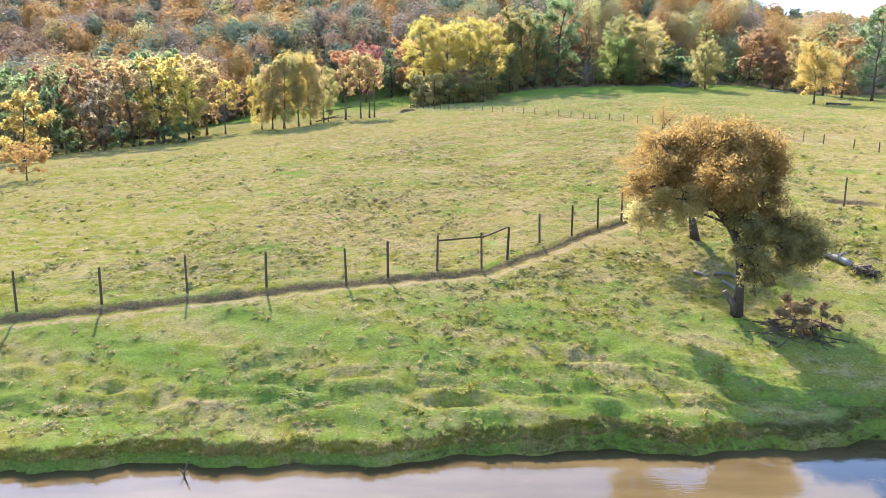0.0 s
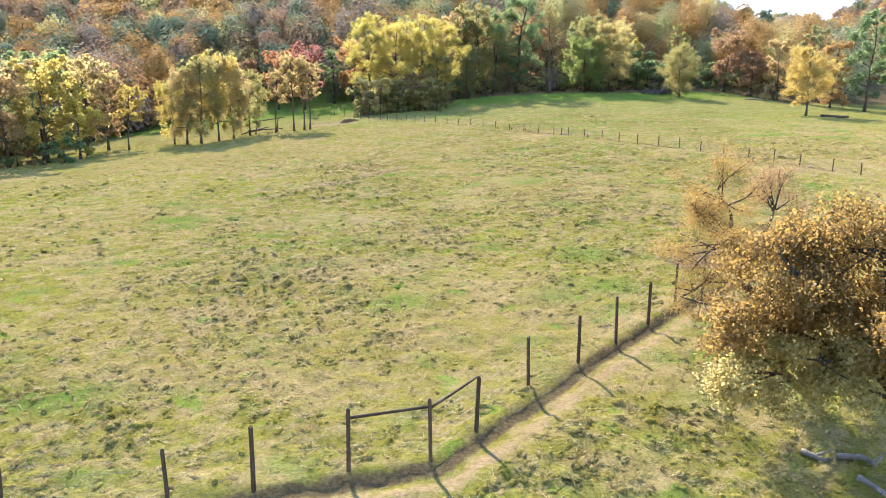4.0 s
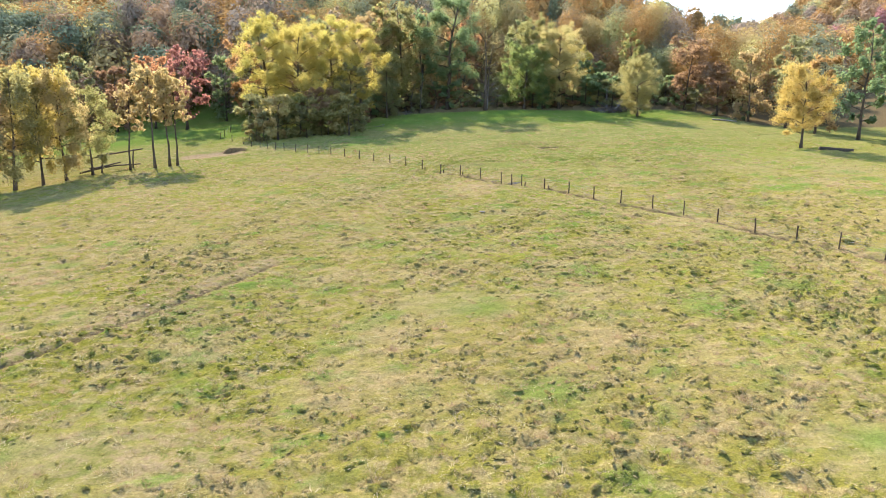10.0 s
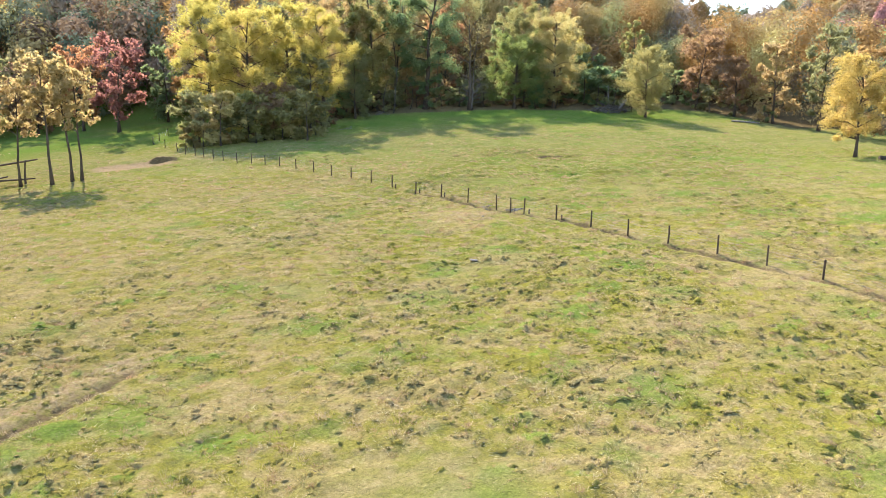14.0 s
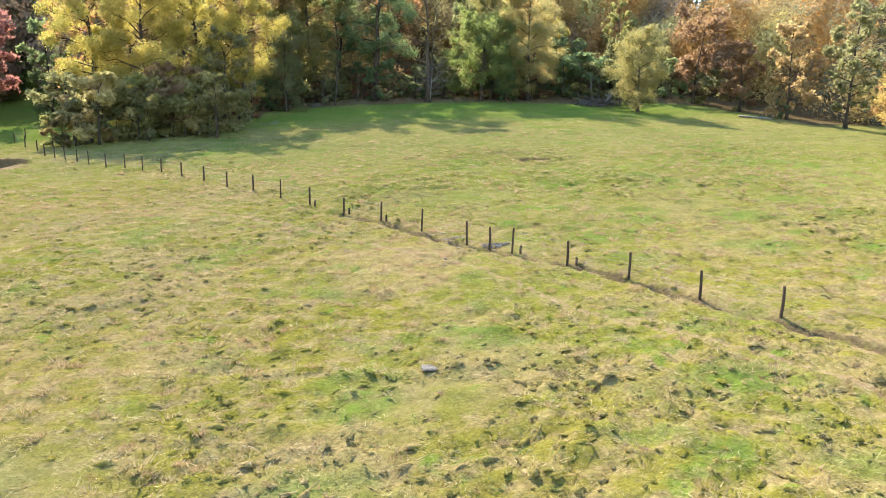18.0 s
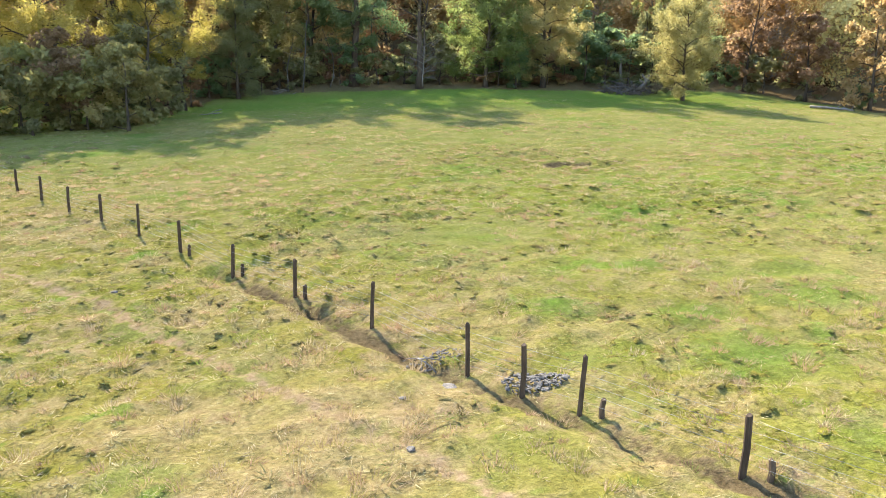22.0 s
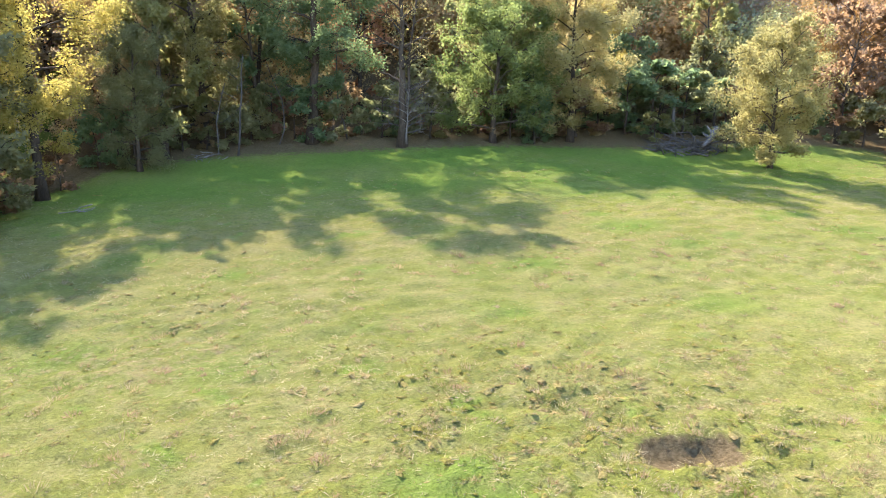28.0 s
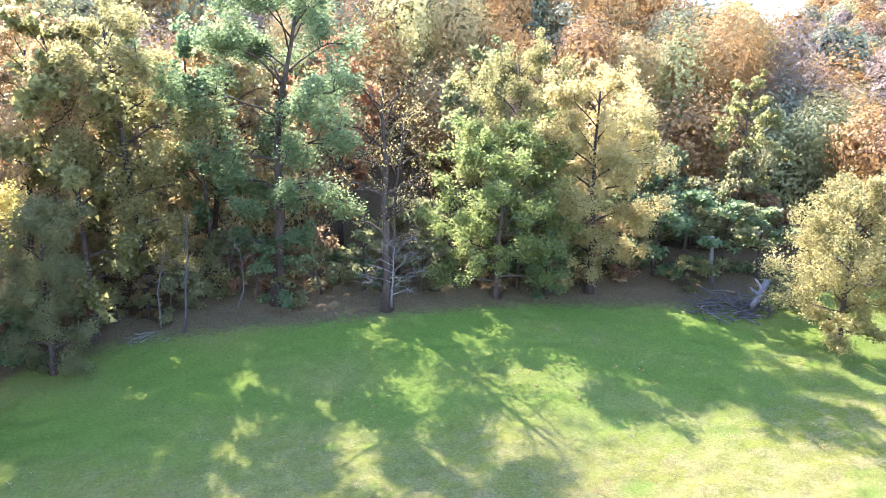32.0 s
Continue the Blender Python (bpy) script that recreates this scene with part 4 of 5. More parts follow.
base = np.array(lower.matrix_basis.translation)
pole("brace", up(25.65, 73.45, 1.7), up(24.9, 72.9, 0.1), 0.05, 0.045, PALE_BARK, lower, base, 0.02, 4, "pale slanting brace pole")
pole("rail", up(-0.6, 50.6, 2.2), up(2.7, 51.1, 2.3), 0.07, 0.06, POST_WOOD, lower, base, 0.02, 1, "dark round top rail")
pole("rail", up(2.7, 51.1, 2.25), up(4.8, 53.2, 2.5), 0.06, 0.055, POST_WOOD, lower, base, 0.02, 2, "dark round top rail")


# ---- the two trees above the river ----
def riverside_tree(name, x, y, label, stem, crowns, seed, girth, leaf=0.13, density=2300):
    """A tree whose limbs run out from the stem's forks into rounded boughs. crowns: (part, label, hue, boughs), a bough being (x, y, z, radius)."""
    base = np.array([x, y, h(x, y)])
    ob = thing(name, *base, label, "tree", "trees above the river")
    rng = np.random.default_rng(seed)
    P = np.array([(x, y, base[2] - 0.3), *stem], float) - base
    f = np.linspace(0, 1, len(P))
    wood = [tube(P, girth * (1 - 0.5 * f) * (1 + 0.5 * np.exp(-f * 9)), 10, rng, 0.09)]
    for pname, plabel, hue, boughs in crowns:
        V, F, n = [], [], 0
        for bx, by, bz, br in boughs:
            c = np.array([bx, by, bz]) - base
            k = rng.uniform(0.55, 1.0)
            start = np.array([np.interp(k, f, P[:, a]) for a in range(3)])
            span = np.linalg.norm(c - start)
            s = np.linspace(0, 1, 7)[:, None]
            limb = start + (c - start) * s + np.array([0, 0, 0.12 * span]) * np.sin(np.pi * s) + np.cumsum(rng.normal(0, 0.035 * span, (7, 3)), 0) * s
            wood.append(tube(limb, np.linspace(girth * 0.26 * br ** 0.5, girth * 0.13, 7), 7, rng, 0.06))
            tips = []
            for q in range(9):
                d = rng.normal(size=3)
                d[2] = d[2] * 0.7 + 0.15
                d /= np.linalg.norm(d)
                o = limb[int(rng.integers(4, 7))]
                e = c + d * br * rng.uniform(0.75, 1.0)
                m = (o + e) / 2 + rng.normal(0, br * 0.10, 3)
                wood.append(tube([o, m, e], [girth * 0.17, girth * 0.10, 0.015], 5))
                tips += [e, (m + e) / 2]
                for g_ in range(4):
                    e2 = m + (e - m) * rng.uniform(0.2, 1.0) + rng.normal(0, br * 0.24, 3)
                    wood.append(tube([m, (m + e2) / 2 + rng.normal(0, br * 0.03, 3), e2], [girth * 0.05, girth * 0.035, 0.008], 4))
                    tips.append(e2)
            tips = np.array(tips)
            count = int(density * br ** 2)
            weight = rng.uniform(0.15, 1.0, len(tips)) ** 1.5
            pick = rng.choice(len(tips), count, p=weight / weight.sum())
            spread = rng.normal(0, 1, (count, 3)) * [0.17, 0.17, 0.12] * br
            v, q4 = leaf_quads(tips[pick] + spread, leaf, rng)
            V.append(v), F.append(q4 + n)
            n += len(v)
        dress(part(pname, mesh_from(pname, np.vstack(V), np.vstack(F)), None, ob, plabel), LEAVES[hue])
    W, Q = joined(wood)
    part("trunk", poly_mesh("trunk", W, Q, BARK), None, ob)
    return ob


riverside_tree("old_tree", 21.1, 58.2, "slanting old tree with honey-coloured autumn leaves above the river",
               [(20.7, 58.4, -9.6), (19.8, 58.9, -7.8), (18.9, 59.4, -6.2), (18.8, 60.2, -4.6)],
               [("crown", "thin honey-coloured leaves", "honey", [(19.0, 61.8, -2.6, 2.0), (18.3, 59.8, -4.4, 1.8), (16.4, 57.6, -4.9, 2.0), (15.8, 56.6, -6.7, 1.6), (19.6, 58.6, -5.9, 1.7), (17.4, 60.6, -3.6, 1.5)]),
                ("russet_crown", "sparse russet leaves", "rust", [(22.6, 62.6, -2.6, 1.8), (24.0, 60.5, -4.4, 1.8), (22.0, 59.5, -5.4, 1.6)]),
                ("lower_crown", "olive lower leaves", "moss", [(20.3, 57.2, -7.4, 1.5), (22.4, 57.6, -7.0, 1.6), (19.2, 57.6, -8.4, 1.0), (23.6, 58.6, -8.0, 1.3)])], 57, 0.30, 0.066, 1900)
lean_tree = riverside_tree("leaning_tree", 19.8, 45.9, "broad amber autumn tree with a forked trunk on the bank",
                           [(19.9, 46.0, -12.0), (19.7, 46.2, -9.8), (19.1, 46.4, -8.2), (18.3, 46.6, -6.8)],
                           [("crown", "brownish amber leaves", "amber", [(17.4, 47.0, -3.0, 2.3), (14.9, 47.6, -3.8, 2.0), (19.7, 46.0, -3.2, 2.0), (21.0, 46.8, -4.7, 1.7), (14.0, 47.6, -5.6, 1.7), (17.6, 44.6, -4.7, 1.9), (18.9, 47.8, -5.2, 1.6), (18.2, 45.3, -6.0, 1.5), (20.6, 45.8, -6.2, 1.5)]),
                            ("yellow_crown", "yellowing lower leaves", "gold", [(13.9, 47.6, -7.5, 1.4), (15.7, 46.4, -6.7, 1.6), (17.2, 46.8, -6.5, 1.1)]),
                            ("lower_crown", "shaded brownish olive lower foliage", "moss", [(22.3, 45.8, -7.3, 1.8), (24.0, 46.0, -8.7, 1.7), (22.9, 45.6, -9.9, 1.5), (20.9, 45.4, -10.6, 1.2), (20.5, 45.5, -11.9, 0.9), (20.1, 44.9, -9.3, 1.3), (19.7, 45.0, -7.7, 1.2)])],
                           58, 0.30, 0.12, 2500)
pole("stub", (-0.15, -0.05, 0.1), (-1.0, -0.1, 1.7), 0.26, 0.2, BARK, lean_tree, (0, 0, 0), 0.05, 3, "broken second trunk")


# ---- dead wood and stones ----
def twig_heap(name, x, y, rx, ry, height, count, mat, label, seed, thick=0.04, length=(1.2, 3.0), steep=0.16):
    """A tangle of fallen branches, each a part of its own."""
    rng = np.random.default_rng(seed)
    ob = thing(name, x, y, h(x, y), label, "brush pile")
    for i in range(count):
        a, r = rng.uniform(0, 2 * np.pi), rng.uniform(0, 1) ** 0.6
        px, py = math.cos(a) * r * rx, math.sin(a) * r * ry
        z = h(x + px, y + py) - h(x, y) + height * (1 - r) * rng.uniform(0.0, 1.0) + 0.03
        b, l = rng.uniform(0, np.pi), rng.uniform(*length) / 2
        d = np.array([math.cos(b) * l, math.sin(b) * l, rng.normal(0, steep) * l])
        w = thick * rng.uniform(0.5, 1.6)
        pole("branch", np.array([px, py, z]) - d, np.array([px, py, z + 0.1]) + d, w, w * 0.3, mat, ob, (0, 0, 0), 0.12, seed * 100 + i)
    return ob


def fallen_log(name, a, b, r0, r1, label, mat=None, seed=0, lift=(0.0, 0.0), stubs=3):
    p = up(*a, r0 * 0.8 + lift[0])
    ob = thing(name, *p, label, "log")
    q = up(*b, r1 * 0.8 + lift[1])
    pole("stem", p, q, r0, r1, mat or PALE_BARK, ob, p, 0.08, seed)
    rng = np.random.default_rng(seed + 50)
    for i in range(stubs):
        k = rng.uniform(0.35, 0.95)
        s = p + (q - p) * k
        e = s + np.array([rng.uniform(-0.8, 0.8), rng.uniform(-0.8, 0.8), rng.uniform(0.2, 0.9)]) * (0.5 + r0 * 2)
        pole("branch_stub", s, e, r1 * 0.6, r1 * 0.2, mat or PALE_BARK, ob, p, 0.05, seed + i)
    return ob


def stone_mesh(seed, flat=0.7):
    rng = np.random.default_rng(seed)
    bm = bmesh.new()
    bmesh.ops.create_icosphere(bm, subdivisions=2, radius=0.9)
    bmesh.ops.bisect_plane(bm, geom=bm.verts[:] + bm.edges[:] + bm.faces[:], plane_co=(0, 0, -0.45), plane_no=(0, 0, 1), clear_inner=True)
    o = Vector(rng.uniform(0, 50, 3))
    for v in bm.verts:
        k = 1 + 0.55 * noise.noise(v.co * 1.3 + o) + 0.22 * noise.noise(v.co * 3.0 + o)
        v.co = Vector((v.co.x * k * 1.2, v.co.y * k, v.co.z * k * flat))
    me = bpy.data.meshes.new("stone")
    bm.to_mesh(me)
    bm.free()
    me.materials.append(STONE)
    return me


STONES = [stone_mesh(70 + i, 0.4 + 0.08 * i) for i in range(5)]


def boulder(x, y, r, label, i, group="stones in the grass", flat=1.0):
    ob = new("boulder", STONES[i % 5])
    ob.matrix_basis = pose(x, y, h(x, y) + r * 0.3 * flat, 0, 0, i * 67) @ Matrix.Diagonal((r, r, r * flat, 1))
    return tagged(ob, label, "stone", group)


def stone_heap(name, x, y, r, count, label, seed, big=0.17):
    rng = np.random.default_rng(seed)
    ob = thing(name, x, y, h(x, y), label, "stone heap")
    for i in range(count):
        a, q = rng.uniform(0, 2 * np.pi), rng.uniform(0, 1) ** 0.6
        px, py, s = math.cos(a) * q * r * 1.3, math.sin(a) * q * r * 0.8, rng.uniform(0.4, 1.0) * big
        c = part("stone", STONES[i % 5], None, ob)
        c.matrix_basis = pose(px, py, h(x + px, y + py) - h(x, y) + 0.02 + 0.12 * (1 - q), rng.uniform(0, 40), rng.uniform(0, 40), rng.uniform(0, 360)) @ Matrix.Diagonal((s, s, s, 1))
    return ob


stone_heap("stone_heap", 30.7, 151.0, 0.72, 230, "low heap of grey field stones at the fence post", 81, 0.068)
stone_heap("rubble_heap", 28.5, 153.2, 0.65, 70, "scatter of pale rubble beside the fence", 82, 0.055)
twig_heap("stick_heap", 28.3, 153.0, 0.7, 0.4, 0.15, 7, PALE_BARK, "few pale broken sticks among the rubble", 83, 0.02, (0.6, 1.3))
boulder(28.6, 151.7, 0.22, "weathered grey boulder lying beside the fence", 1, flat=0.55)
boulder(22.9, 135.0, 0.3, "flat grey boulder half sunk in the pasture", 2, flat=0.6)
for i, (x, y, r) in enumerate(((18.6, 161.3, 0.12), (20.2, 159.2, 0.08), (27.2, 151.0, 0.09), (26.9, 148.4, 0.1))):
    boulder(x, y, r, "small pale stone in the grass near the fence", i + 3)
# wood's edge
twig_heap("brush_pile", 75.6, 231.8, 4.0, 2.0, 2.3, 120, solid("grey_branch", (0.045, 0.037, 0.03), (0.15, 0.128, 0.105), 9.0), "heap of grey fallen branches at the wood's edge", 84, 0.055, (1.4, 4.2), 0.42)
fallen_log("pale_log", (77.2, 231.0), (79.6, 232.2), 0.24, 0.34, "pale broken trunk lying on the brush pile", None, 85, (0.5, 2.2), 2)
snag = thing("snag", 78.2, 238.2, h(78.2, 238.2), "bare pale standing dead trunk behind the brush pile", "dead tree")
pole("stem", (0, 0, -0.2), (-0.35, 0.1, 4.6), 0.26, 0.17, PALE_BARK, snag, (0, 0, 0), 0.08, 86)
DULL_BARK = solid("dull_bark", (0.045, 0.038, 0.031), (0.14, 0.12, 0.098), 8.0, 0.95, 0.7, (1, 1, 0.3), 0.03)
for i, (x, y, hh, r) in enumerate(((28.8, 237.8, 10, 0.13), (40.4, 242.5, 11, 0.11), (27.0, 239.0, 7, 0.09), (33.0, 241.5, 8, 0.08))):
    t = thing("dead_sapling", x, y, h(x, y), "thin pale bare trunk in the wood's shade", "dead tree", "bare trunks")
    pole("stem", (0, 0, -0.2), ((-1) ** i * 0.9, 0.3, hh), r, r * 0.35, DULL_BARK, t, (0, 0, 0), 0.6, 87 + i)
    for j in range(5):
        z = hh * (0.45 + 0.1 * j)
        pole("twig", ((-1) ** i * 0.5 * z / hh, 0, z), ((-1) ** j * (1.6 - 0.2 * j), 0.4, z + 1.0), r * 0.35, 0.012, DULL_BARK, t, (0, 0, 0), 0.15, 120 + 5 * i + j)
twig_heap("pale_twigs", 26.2, 237.0, 1.2, 0.8, 0.9, 14, PALE_BARK, "pale bleached twigs heaped below the trees", 91, 0.03, (1.0, 2.4))
twig_heap("dead_branch", 18.0, 220.8, 0.7, 0.6, 0.9, 8, PALE_BARK, "bleached dead branch lying on the grass", 92, 0.03, (1.0, 2.4))
bare_tree = thing("bare_tree", 45.8, 238.0, h(45.8, 238.0), "tall old tree with bare grey limbs and few leaves", "tree")
t, c = tree_parts(93, 22, 4.6, 0.25, 0.5, (-0.8, 0.3), 1500, 0.13, 16, peak=0.7, forks=7, bark=BARK)
part("trunk", t, None, bare_tree)
dress(part("crown", c, None, bare_tree, "few remaining orange leaves"), LEAVES["gold"])
t, c = tree_parts(95, 19, 3.8, 0.3, 0.3, (3.4, 0.4), 1200, 0.13, 14, peak=0.7, forks=7, bark=BARK)
part("second_stem", t, None, bare_tree)
dress(part("sparse_crown", c, None, bare_tree, "few remaining golden leaves"), LEAVES["gold"])
t, c = tree_parts(94, 7, 4.4, 0.12, 0.16, (0.5, -0.8), 300, 0.2, 22, peak=0.4, forks=10, droop=0.12, bark=PALE_BARK)
part("low_limb", t, None, bare_tree, "spray of bleached dead lower limbs").matrix_basis = pose(0.3, -0.4, 0.6)
# rails and logs by the willows and on the upper pasture
rails = thing("log_rails", -29.5, 185.2, h(-29.5, 185.2), "rough dark log rails propped between the willows", "fence")
for i, (a, b) in enumerate((((-33.5, 183.0, 0.3), (-25.2, 187.6, 0.5)), ((-32.0, 183.5, 0.9), (-28.0, 186.2, 1.5)), ((-31.0, 184.5, 2.9), (-24.6, 187.4, 3.1)))):
    pole("rail", up(*a), up(*b), 0.15, 0.10, POST_WOOD, rails, np.array(rails.matrix_basis.translation), 0.18, 95 + i)
for i, (x, y) in enumerate(((-30.6, 184.7), (-26.2, 186.9))):
    pole("post", up(x, y, -0.2), up(x + 0.3, y, 3.2), 0.15, 0.1, BARK, rails, np.array(rails.matrix_basis.translation), 0.12, 99 + i)
fallen_log("fallen_tree", (97, 219), (101.5, 216), 0.2, 0.12, "bleached fallen trunk before the wood", None, 103)
fallen_log("dark_log", (91, 172.5), (96, 170.5), 0.45, 0.4, "dark heavy log lying below the yellow tree", BARK, 104, (-0.2, -0.2), 0)
# above the river
fallen_log("birch_log", (29.1, 53.0), (30.2, 51.0), 0.20, 0.26, "pale barkless fallen log on the bank", None, 105)
twig_heap("root_ball", 30.6, 49.8, 0.8, 0.6, 0.9, 18, BARK, "dark torn roots of the fallen log", 106, 0.07, (0.8, 1.8))
for i, (a, b) in enumerate((((18.9, 52.0), (19.8, 51.4)), ((20.2, 51.4), (21.6, 50.8)), ((20.4, 50.2), (21.2, 48.6)))):
    fallen_log("driftwood", a, b, 0.14, 0.09, "bleached driftwood log lying in the grass", None, 107 + i)
twig_heap("fallen_boughs", 22.6, 43.6, 2.6, 1.3, 1.3, 46, BARK, "dark heap of fallen boughs below the leaning tree", 111, 0.05, (1.6, 3.6))
plant("bush", 22.4, 43.4, 2.6, "rust", 10, "low rusty bramble under the leaning tree", "bush", "bank bushes", 1.2)
plant("bush", 24.4, 43.6, 2.1, "rust", 80, "low rusty bramble under the leaning tree", "bush", "bank bushes", 1.2)
stick = thing("snag_in_water", -12.6, 30.6, WATER_LEVEL, "dark broken stick poking out of the river", "stick")
pole("stem", (0, 0, -0.5), (0.35, 0.1, 0.75), 0.06, 0.03, BARK, stick, (0, 0, 0), 0.05, 112)
pole("fork", (0.1, 0.0, 0.1), (-0.12, 0.0, 0.45), 0.035, 0.02, BARK, stick, (0, 0, 0), 0.03, 113)


# ---- grass ----
def rough_land(x, y):
    """The ground with its small bumps, as the sheet has them."""
    return land(x, y) + np.array([bump_at(a, b) for a, b in zip(x, y)])


def tussocks(name, count, lo, hi, label, seed, mats, odds, dry_odds, blades=84, size=(0.18, 0.5), width=(0.006, 0.03), even=0.0, fringe=0.0, spread=0.55):
    """Low fountains of dead and fresh grass: blades rise from a narrow foot and arch outwards."""
    rng = np.random.default_rng(seed)
    x, y = rng.uniform(lo[0], hi[0], count), rng.uniform(lo[1], hi[1], count)
    patch = np.array([noise.noise((a * 0.07, b * 0.09, 21.0)) + 0.7 * noise.noise((a * 0.4, b * 0.4, 33.0)) for a, b in zip(x, y)])
    ok = (rng.uniform(-0.7, 0.8, count) < patch + even) & (y > shore(x) + (-0.12 if fringe else 0.02))
    ok &= rng.uniform(0, 1, count) < 1 - 0.6 * bump01(176, 200, y)
    if fringe:
        ok &= y < shore(x) + fringe
    for p in PITS:
        ok &= pit(x, y, p) < 0.2
    for lx, ly, lr in LAWNS:
        ok &= (((x - lx) / (1.3 * lr)) ** 4 + ((y - ly) / lr) ** 4 > 0.7) | (rng.uniform(0, 1, count) < 0.3)
    x, y, patch = x[ok], y[ok], patch[ok]
    n = len(x)
    tint = np.where(patch > 0.25, rng.choice(3, n, p=dry_odds), rng.choice(3, n, p=odds))
    at = np.stack([x, y, rough_land(x, y) - 0.02], -1)[:, None]
    s = ((size[0] + (size[1] - size[0]) * rng.uniform(0, 1, n) ** 1.6) * np.where(tint == 2, 0.7, 1.0))[:, None, None]
    az, foot = rng.uniform(0, 2 * np.pi, (n, blades)), rng.uniform(0, 1, (n, blades)) ** 0.6
    out = np.stack([np.cos(az), np.sin(az), 0 * az], -1)
    lie = rng.uniform(0, 2 * np.pi, (n, 1))
    sway = np.stack([np.cos(lie), np.sin(lie), 0 * lie], -1) * rng.uniform(0.0, 0.45, (n, 1, 1))
    root = at + out * (foot * spread)[..., None] * s
    rise = rng.uniform(0.45, 0.85, (n, blades, 1)) * (1.05 - 0.45 * foot[..., None])
    knee = root + (out * (0.05 + 0.22 * foot[..., None]) + sway * 0.5) * s + [0, 0, 1] * rise * s
    tip = knee + (out * rng.uniform(0.05, 0.4, (n, blades, 1)) + sway + [0, 0, 1] * rng.uniform(-0.35, 0.15, (n, blades, 1))) * s
    side = rng.uniform(0, 2 * np.pi, (n, blades))
    w = np.stack([np.cos(side), np.sin(side), 0 * az], -1) * (width[0] + width[1] * s)
    V = np.stack([root - w, root + w, 0.45 * knee + 0.55 * tip], 2).reshape(-1, 3)
    me = mesh_from(name, V, np.arange(len(V)).reshape(-1, 3), mats, np.repeat(tint, blades))
    return tagged(new(name, me), label, "grass", kind="stuff")


def near_way(x, y):
    """The strip of pasture that is passed at close range."""
    return (np.abs(x - np.interp(y, (50, 85, 125, 180, 220), (5, 12, 23, 38, 48))) < 30) & (y > 48) & (y < 208)


def hummocks(name, count, lo, hi, label, seed, blades, size, where=None, even=0.0, thatch=(0.018, 0.10), mounds=True):
    """Shaggy grass hummocks: a low lumpy mound each, thatched with blades that arch over and hang down its sides."""
    rng = np.random.default_rng(seed)
    x, y = rng.uniform(lo[0], hi[0], count), rng.uniform(lo[1], hi[1], count)
    patch = np.array([0.9 * noise.noise((a * 0.06, b * 0.08, 21.0)) + 0.8 * noise.noise((a * 0.3, b * 0.3, 33.0)) for a, b in zip(x, y)])
    tone = np.array([noise.noise((a * 0.11, b * 0.14, 57.0)) + 0.6 * noise.noise((a * 0.8, b * 0.8, 71.0)) for a, b in zip(x, y)])
    ok = (rng.uniform(-0.75, 0.75, count) < patch + even) & (y > shore(x) + 0.1)
    ok &= rng.uniform(0, 1, count) < 1 - 0.55 * bump01(180, 205, y)
    if where is not None:
        ok &= where(x, y)
    for p in PITS:
        ok &= pit(x, y, p) < 0.2
    for lx, ly, lr in LAWNS:
        ok &= (((x - lx) / (1.3 * lr)) ** 2 + ((y - ly) / lr) ** 2 + 0.9 * patch > 0.8) | (rng.uniform(0, 1, count) < 0.12)
    for line, side, wide in ((RIVER_LINE, 0.9, 1.3), (INNER_LINE, 0.6, 0.6), (RUT, 0.0, 0.45), (TRACK, 0.0, 0.22)):
        ok &= np.abs(off_line(x, y, line) - side) > wide
    x, y, patch, tone = x[ok], y[ok], patch[ok], tone[ok]
    n = len(x)
    pick = rng.uniform(0, 1, n) + 0.55 * tone - 0.2 * (y < 56)
    tint = np.where(pick < 0.02, 1, np.where(pick < 0.44, 0, np.where(pick < 0.60, 2, 3)))
    tint = np.where(rng.uniform(0, 1, n) < 0.05, 4, tint)
    r = size[0] + (size[1] - size[0]) * rng.uniform(0, 1, n) ** 2.2 * (0.75 + 0.5 * np.clip(patch + 0.4, 0, 1))
    r = r * np.where(y > 190, 0.7, 1.0 - 0.2 * bump01(120, 150, y))
    tall = r * rng.uniform(0.4, 0.8, n) * np.where(tint == 4, 1.35, 1.0)
    at = np.stack([x, y, rough_land(x, y) - 0.03], -1)
    turn, stretch = rng.uniform(0, np.pi, n), rng.uniform(1.0, 2.4, n)
    ca, sa = np.cos(turn), np.sin(turn)

    def placed(u, v, z):
        """Mound coordinates (n, k) to the world."""
        u = u * stretch[:, None]
        return at[:, None] + np.stack([u * ca[:, None] - v * sa[:, None], u * sa[:, None] + v * ca[:, None], z], -1)
    # the mound itself, lower on the upper pasture
    low = tall * (1 - 0.4 * bump01(118, 148, y))
    k = 5
    a = np.arange(k) * 2 * np.pi / k + rng.uniform(0, 1, (n, 1))
    V, F = [], []
    for share, up_ in ((0.8, 0.0), (0.5, 0.62)):
        q = share * r[:, None] * rng.uniform(0.6, 1.35, (n, k))
        V.append(placed(q * np.cos(a), q * np.sin(a), up_ * low[:, None] * rng.uniform(0.7, 1.2, (n, k))))
    V.append(placed(0.2 * r[:, None] * rng.normal(0, 1, (n, 1)), 0.2 * r[:, None] * rng.normal(0, 1, (n, 1)), 0.92 * low[:, None]))
    mound = np.concatenate(V, 1).reshape(-1, 3)
    f = []
    for j in range(k):
        m = (j + 1) % k
        f += [(j, m, k + m), (j, k + m, k + j), (k + j, k + m, 2 * k)]
    mound_f = (np.array(f)[None] + (np.arange(n) * (2 * k + 1))[:, None, None]).reshape(-1, 3)
    # its blades
    u = rng.uniform(0, 1, (n, blades)) ** 0.55
    az = rng.uniform(0, 2 * np.pi, (n, blades))
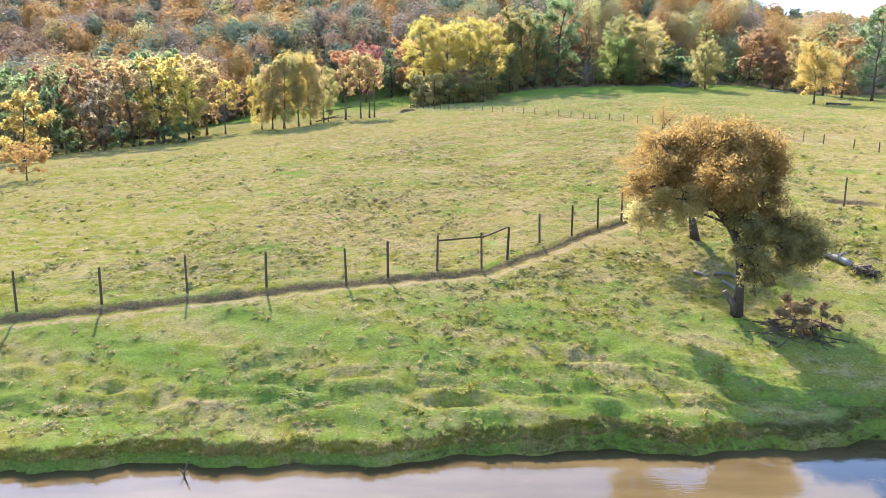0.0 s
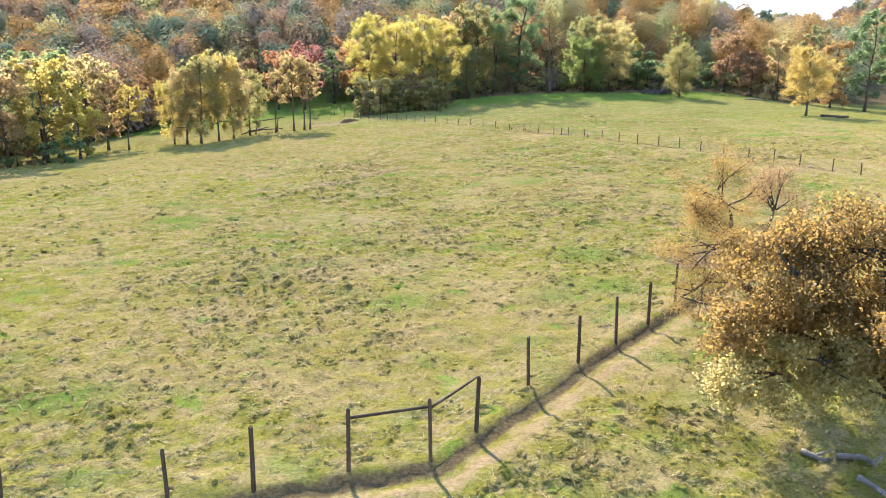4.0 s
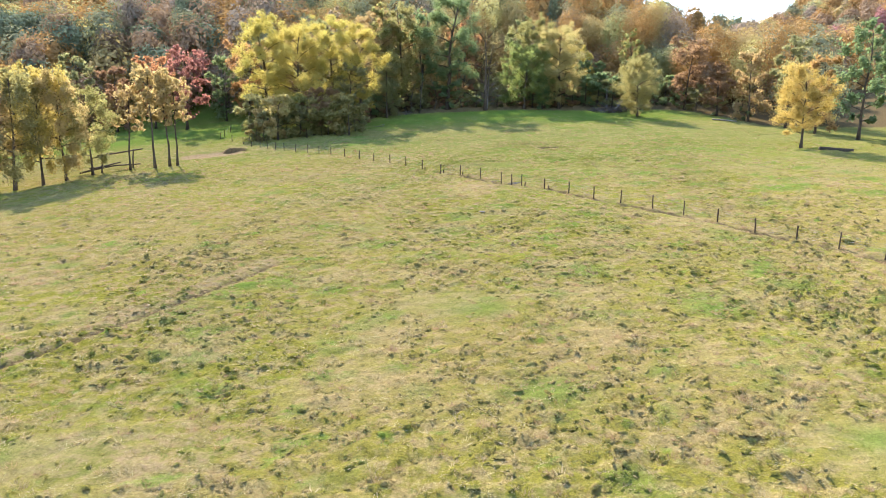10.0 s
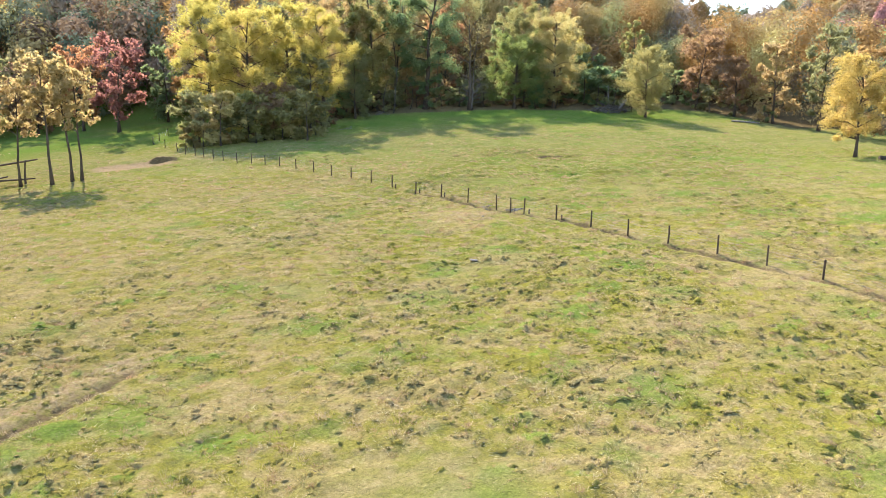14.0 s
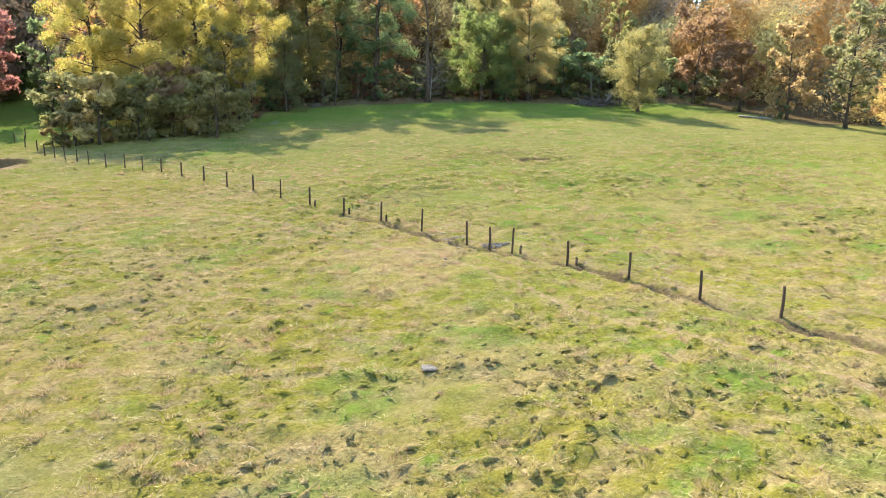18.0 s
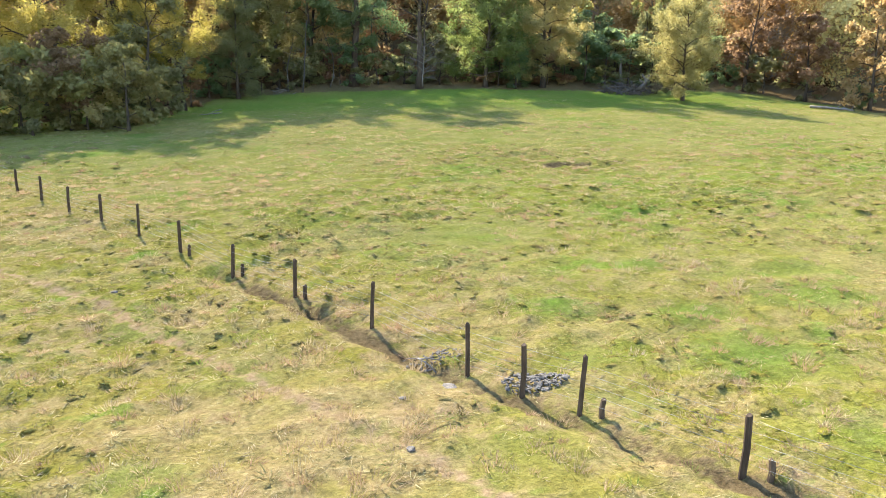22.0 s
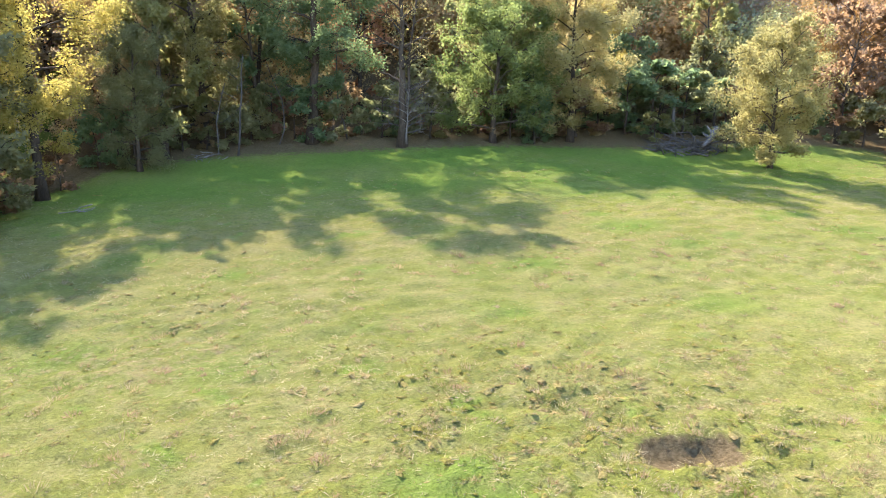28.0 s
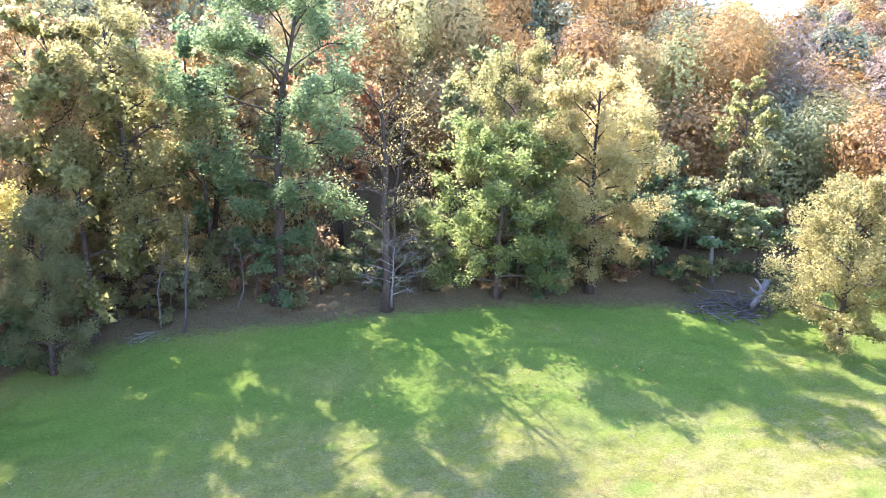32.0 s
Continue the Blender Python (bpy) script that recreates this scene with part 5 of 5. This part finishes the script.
    lie, pull = rng.uniform(0, 2 * np.pi, (n, 1)), rng.uniform(0.0, 0.6, (n, 1))
    R, T = r[:, None], tall[:, None]
    px, py, pz = u * R * np.cos(az), u * R * np.sin(az), T * (1 - u ** 2) * 0.95
    reach = R * rng.uniform(0.7, 1.6, (n, blades))
    dx, dy = np.cos(az) * (0.35 + 0.5 * u) + pull * np.cos(lie), np.sin(az) * (0.35 + 0.5 * u) + pull * np.sin(lie)
    dz = rng.uniform(-0.35, 0.85, (n, blades)) * (1 - 0.5 * u)
    root = placed(px, py, pz)
    tip = placed(px + dx * reach, py + dy * reach, np.maximum(pz + dz * reach, 0.03))
    side = rng.uniform(0, 2 * np.pi, (n, blades))
    w = np.stack([np.cos(side), np.sin(side), 0.3 * np.sin(3 * side)], -1) * (thatch[0] + thatch[1] * R * rng.uniform(0.5, 1.2, (n, blades)))[..., None]
    V = np.stack([root - w, root + w, tip], 2).reshape(-1, 3)
    F, index = np.arange(len(V)).reshape(-1, 3), np.repeat(tint, blades)
    smooth = np.zeros(len(F), bool)
    if mounds:
        F = np.concatenate([mound_f, len(mound) + F])
        V, index = np.concatenate([mound, V]), np.concatenate([np.repeat(np.full(n, 5), len(f)), index])
        smooth = np.concatenate([np.ones(len(mound_f), bool), smooth])
    return tagged(new(name, mesh_from(name, V, F, HUMMOCK, index, smooth)), label, "grass", kind="stuff")


hummocks("grass_hummocks", 125000, (-30, 48), (80, 208), "shaggy hummocks of olive and straw-coloured grass on the pasture", 61, 14, (0.07, 0.27), near_way, 0.25, (0.006, 0.045))
hummocks("grass_thatch", 110000, (-30, 48), (80, 208), "matted blades of olive and straw-coloured grass on the pasture", 67, 10, (0.12, 0.3), near_way, 0.25, (0.008, 0.035), False)
hummocks("far_hummocks", 40000, (-72, 50), (112, 226), "low tufts of coarse grass on the outlying pasture", 66, 9, (0.12, 0.34), lambda x, y: ~near_way(x, y), -0.1, (0.02, 0.10))
hummocks("bank_grass", 12000, (-34, 32.5), (36, 56), "rough tufts of long grass on the river bank", 62, 30, (0.07, 0.26), None, 0.0, (0.008, 0.05))
tussocks("shore_grass", 60000, (-32, 29.5), (34, 36.2), "long grass hanging over the river's edge", 63, [GRASS, TUFT[0], TUFT[1]], (0.55, 0.37, 0.08), (0.55, 0.25, 0.2), 22, (0.18, 0.42), (0.006, 0.05), 0.2, 1.0)
tussocks("dry_grass_clumps", 12000, (-48, 54), (90, 215), "low wisps of blond dry grass scattered over the pasture", 64, WISP, (0.42, 0.38, 0.20), (0.45, 0.50, 0.05), 40, (0.18, 0.48), (0.006, 0.02), spread=1.0)
tussocks("tan_grass_tufts", 17000, (-28, 84), (75, 205), "soft standing tufts of tan dead grass on the pasture", 68, WISP, (0.50, 0.38, 0.12), (0.5, 0.46, 0.04), 64, (0.16, 0.42), (0.004, 0.016), 0.05, spread=0.8)
hummocks("lawn_tufts", 60000, (2, 168), (85, 226), "small low tufts of grass on the grazed pasture", 69, 9, (0.06, 0.19), None, 0.3, (0.008, 0.06), False)


def clods(name, x, y, rx, ry, count, label, seed):
    """Trampled lumps of earth on the floor of a hollow."""
    rng = np.random.default_rng(seed)
    V, F, n = [], [], 0
    form = [np.array([v.co for v in m.vertices]) for m in STONES]
    tris = [np.array([p.vertices[:3] for p in m.polygons if len(p.vertices) == 3]) for m in STONES]
    for i in range(count):
        a, r = rng.uniform(0, 2 * np.pi), rng.uniform(0, 1) ** 0.5
        px, py = x + math.cos(a) * r * rx, y + math.sin(a) * r * ry
        k, t, s = i % 5, rng.uniform(0, 2 * np.pi), rng.uniform(0.05, 0.15)
        v = form[k] @ np.array([[math.cos(t), math.sin(t), 0], [-math.sin(t), math.cos(t), 0], [0, 0, 0.9]]) * s
        V.append(v + [px, py, rough_land(np.array([px]), np.array([py]))[0] + 0.02])
        F.append(tris[k] + n)
        n += len(v)
    me = mesh_from(name, np.vstack(V), np.vstack(F), [EARTH], smooth=False)
    return tagged(new(name, me), label, "earth", kind="stuff")


clods("trampled_earth", 25.0, 75.0, 2.3, 1.2, 420, "trampled brown earth clods on the floor of a hollow", 65)
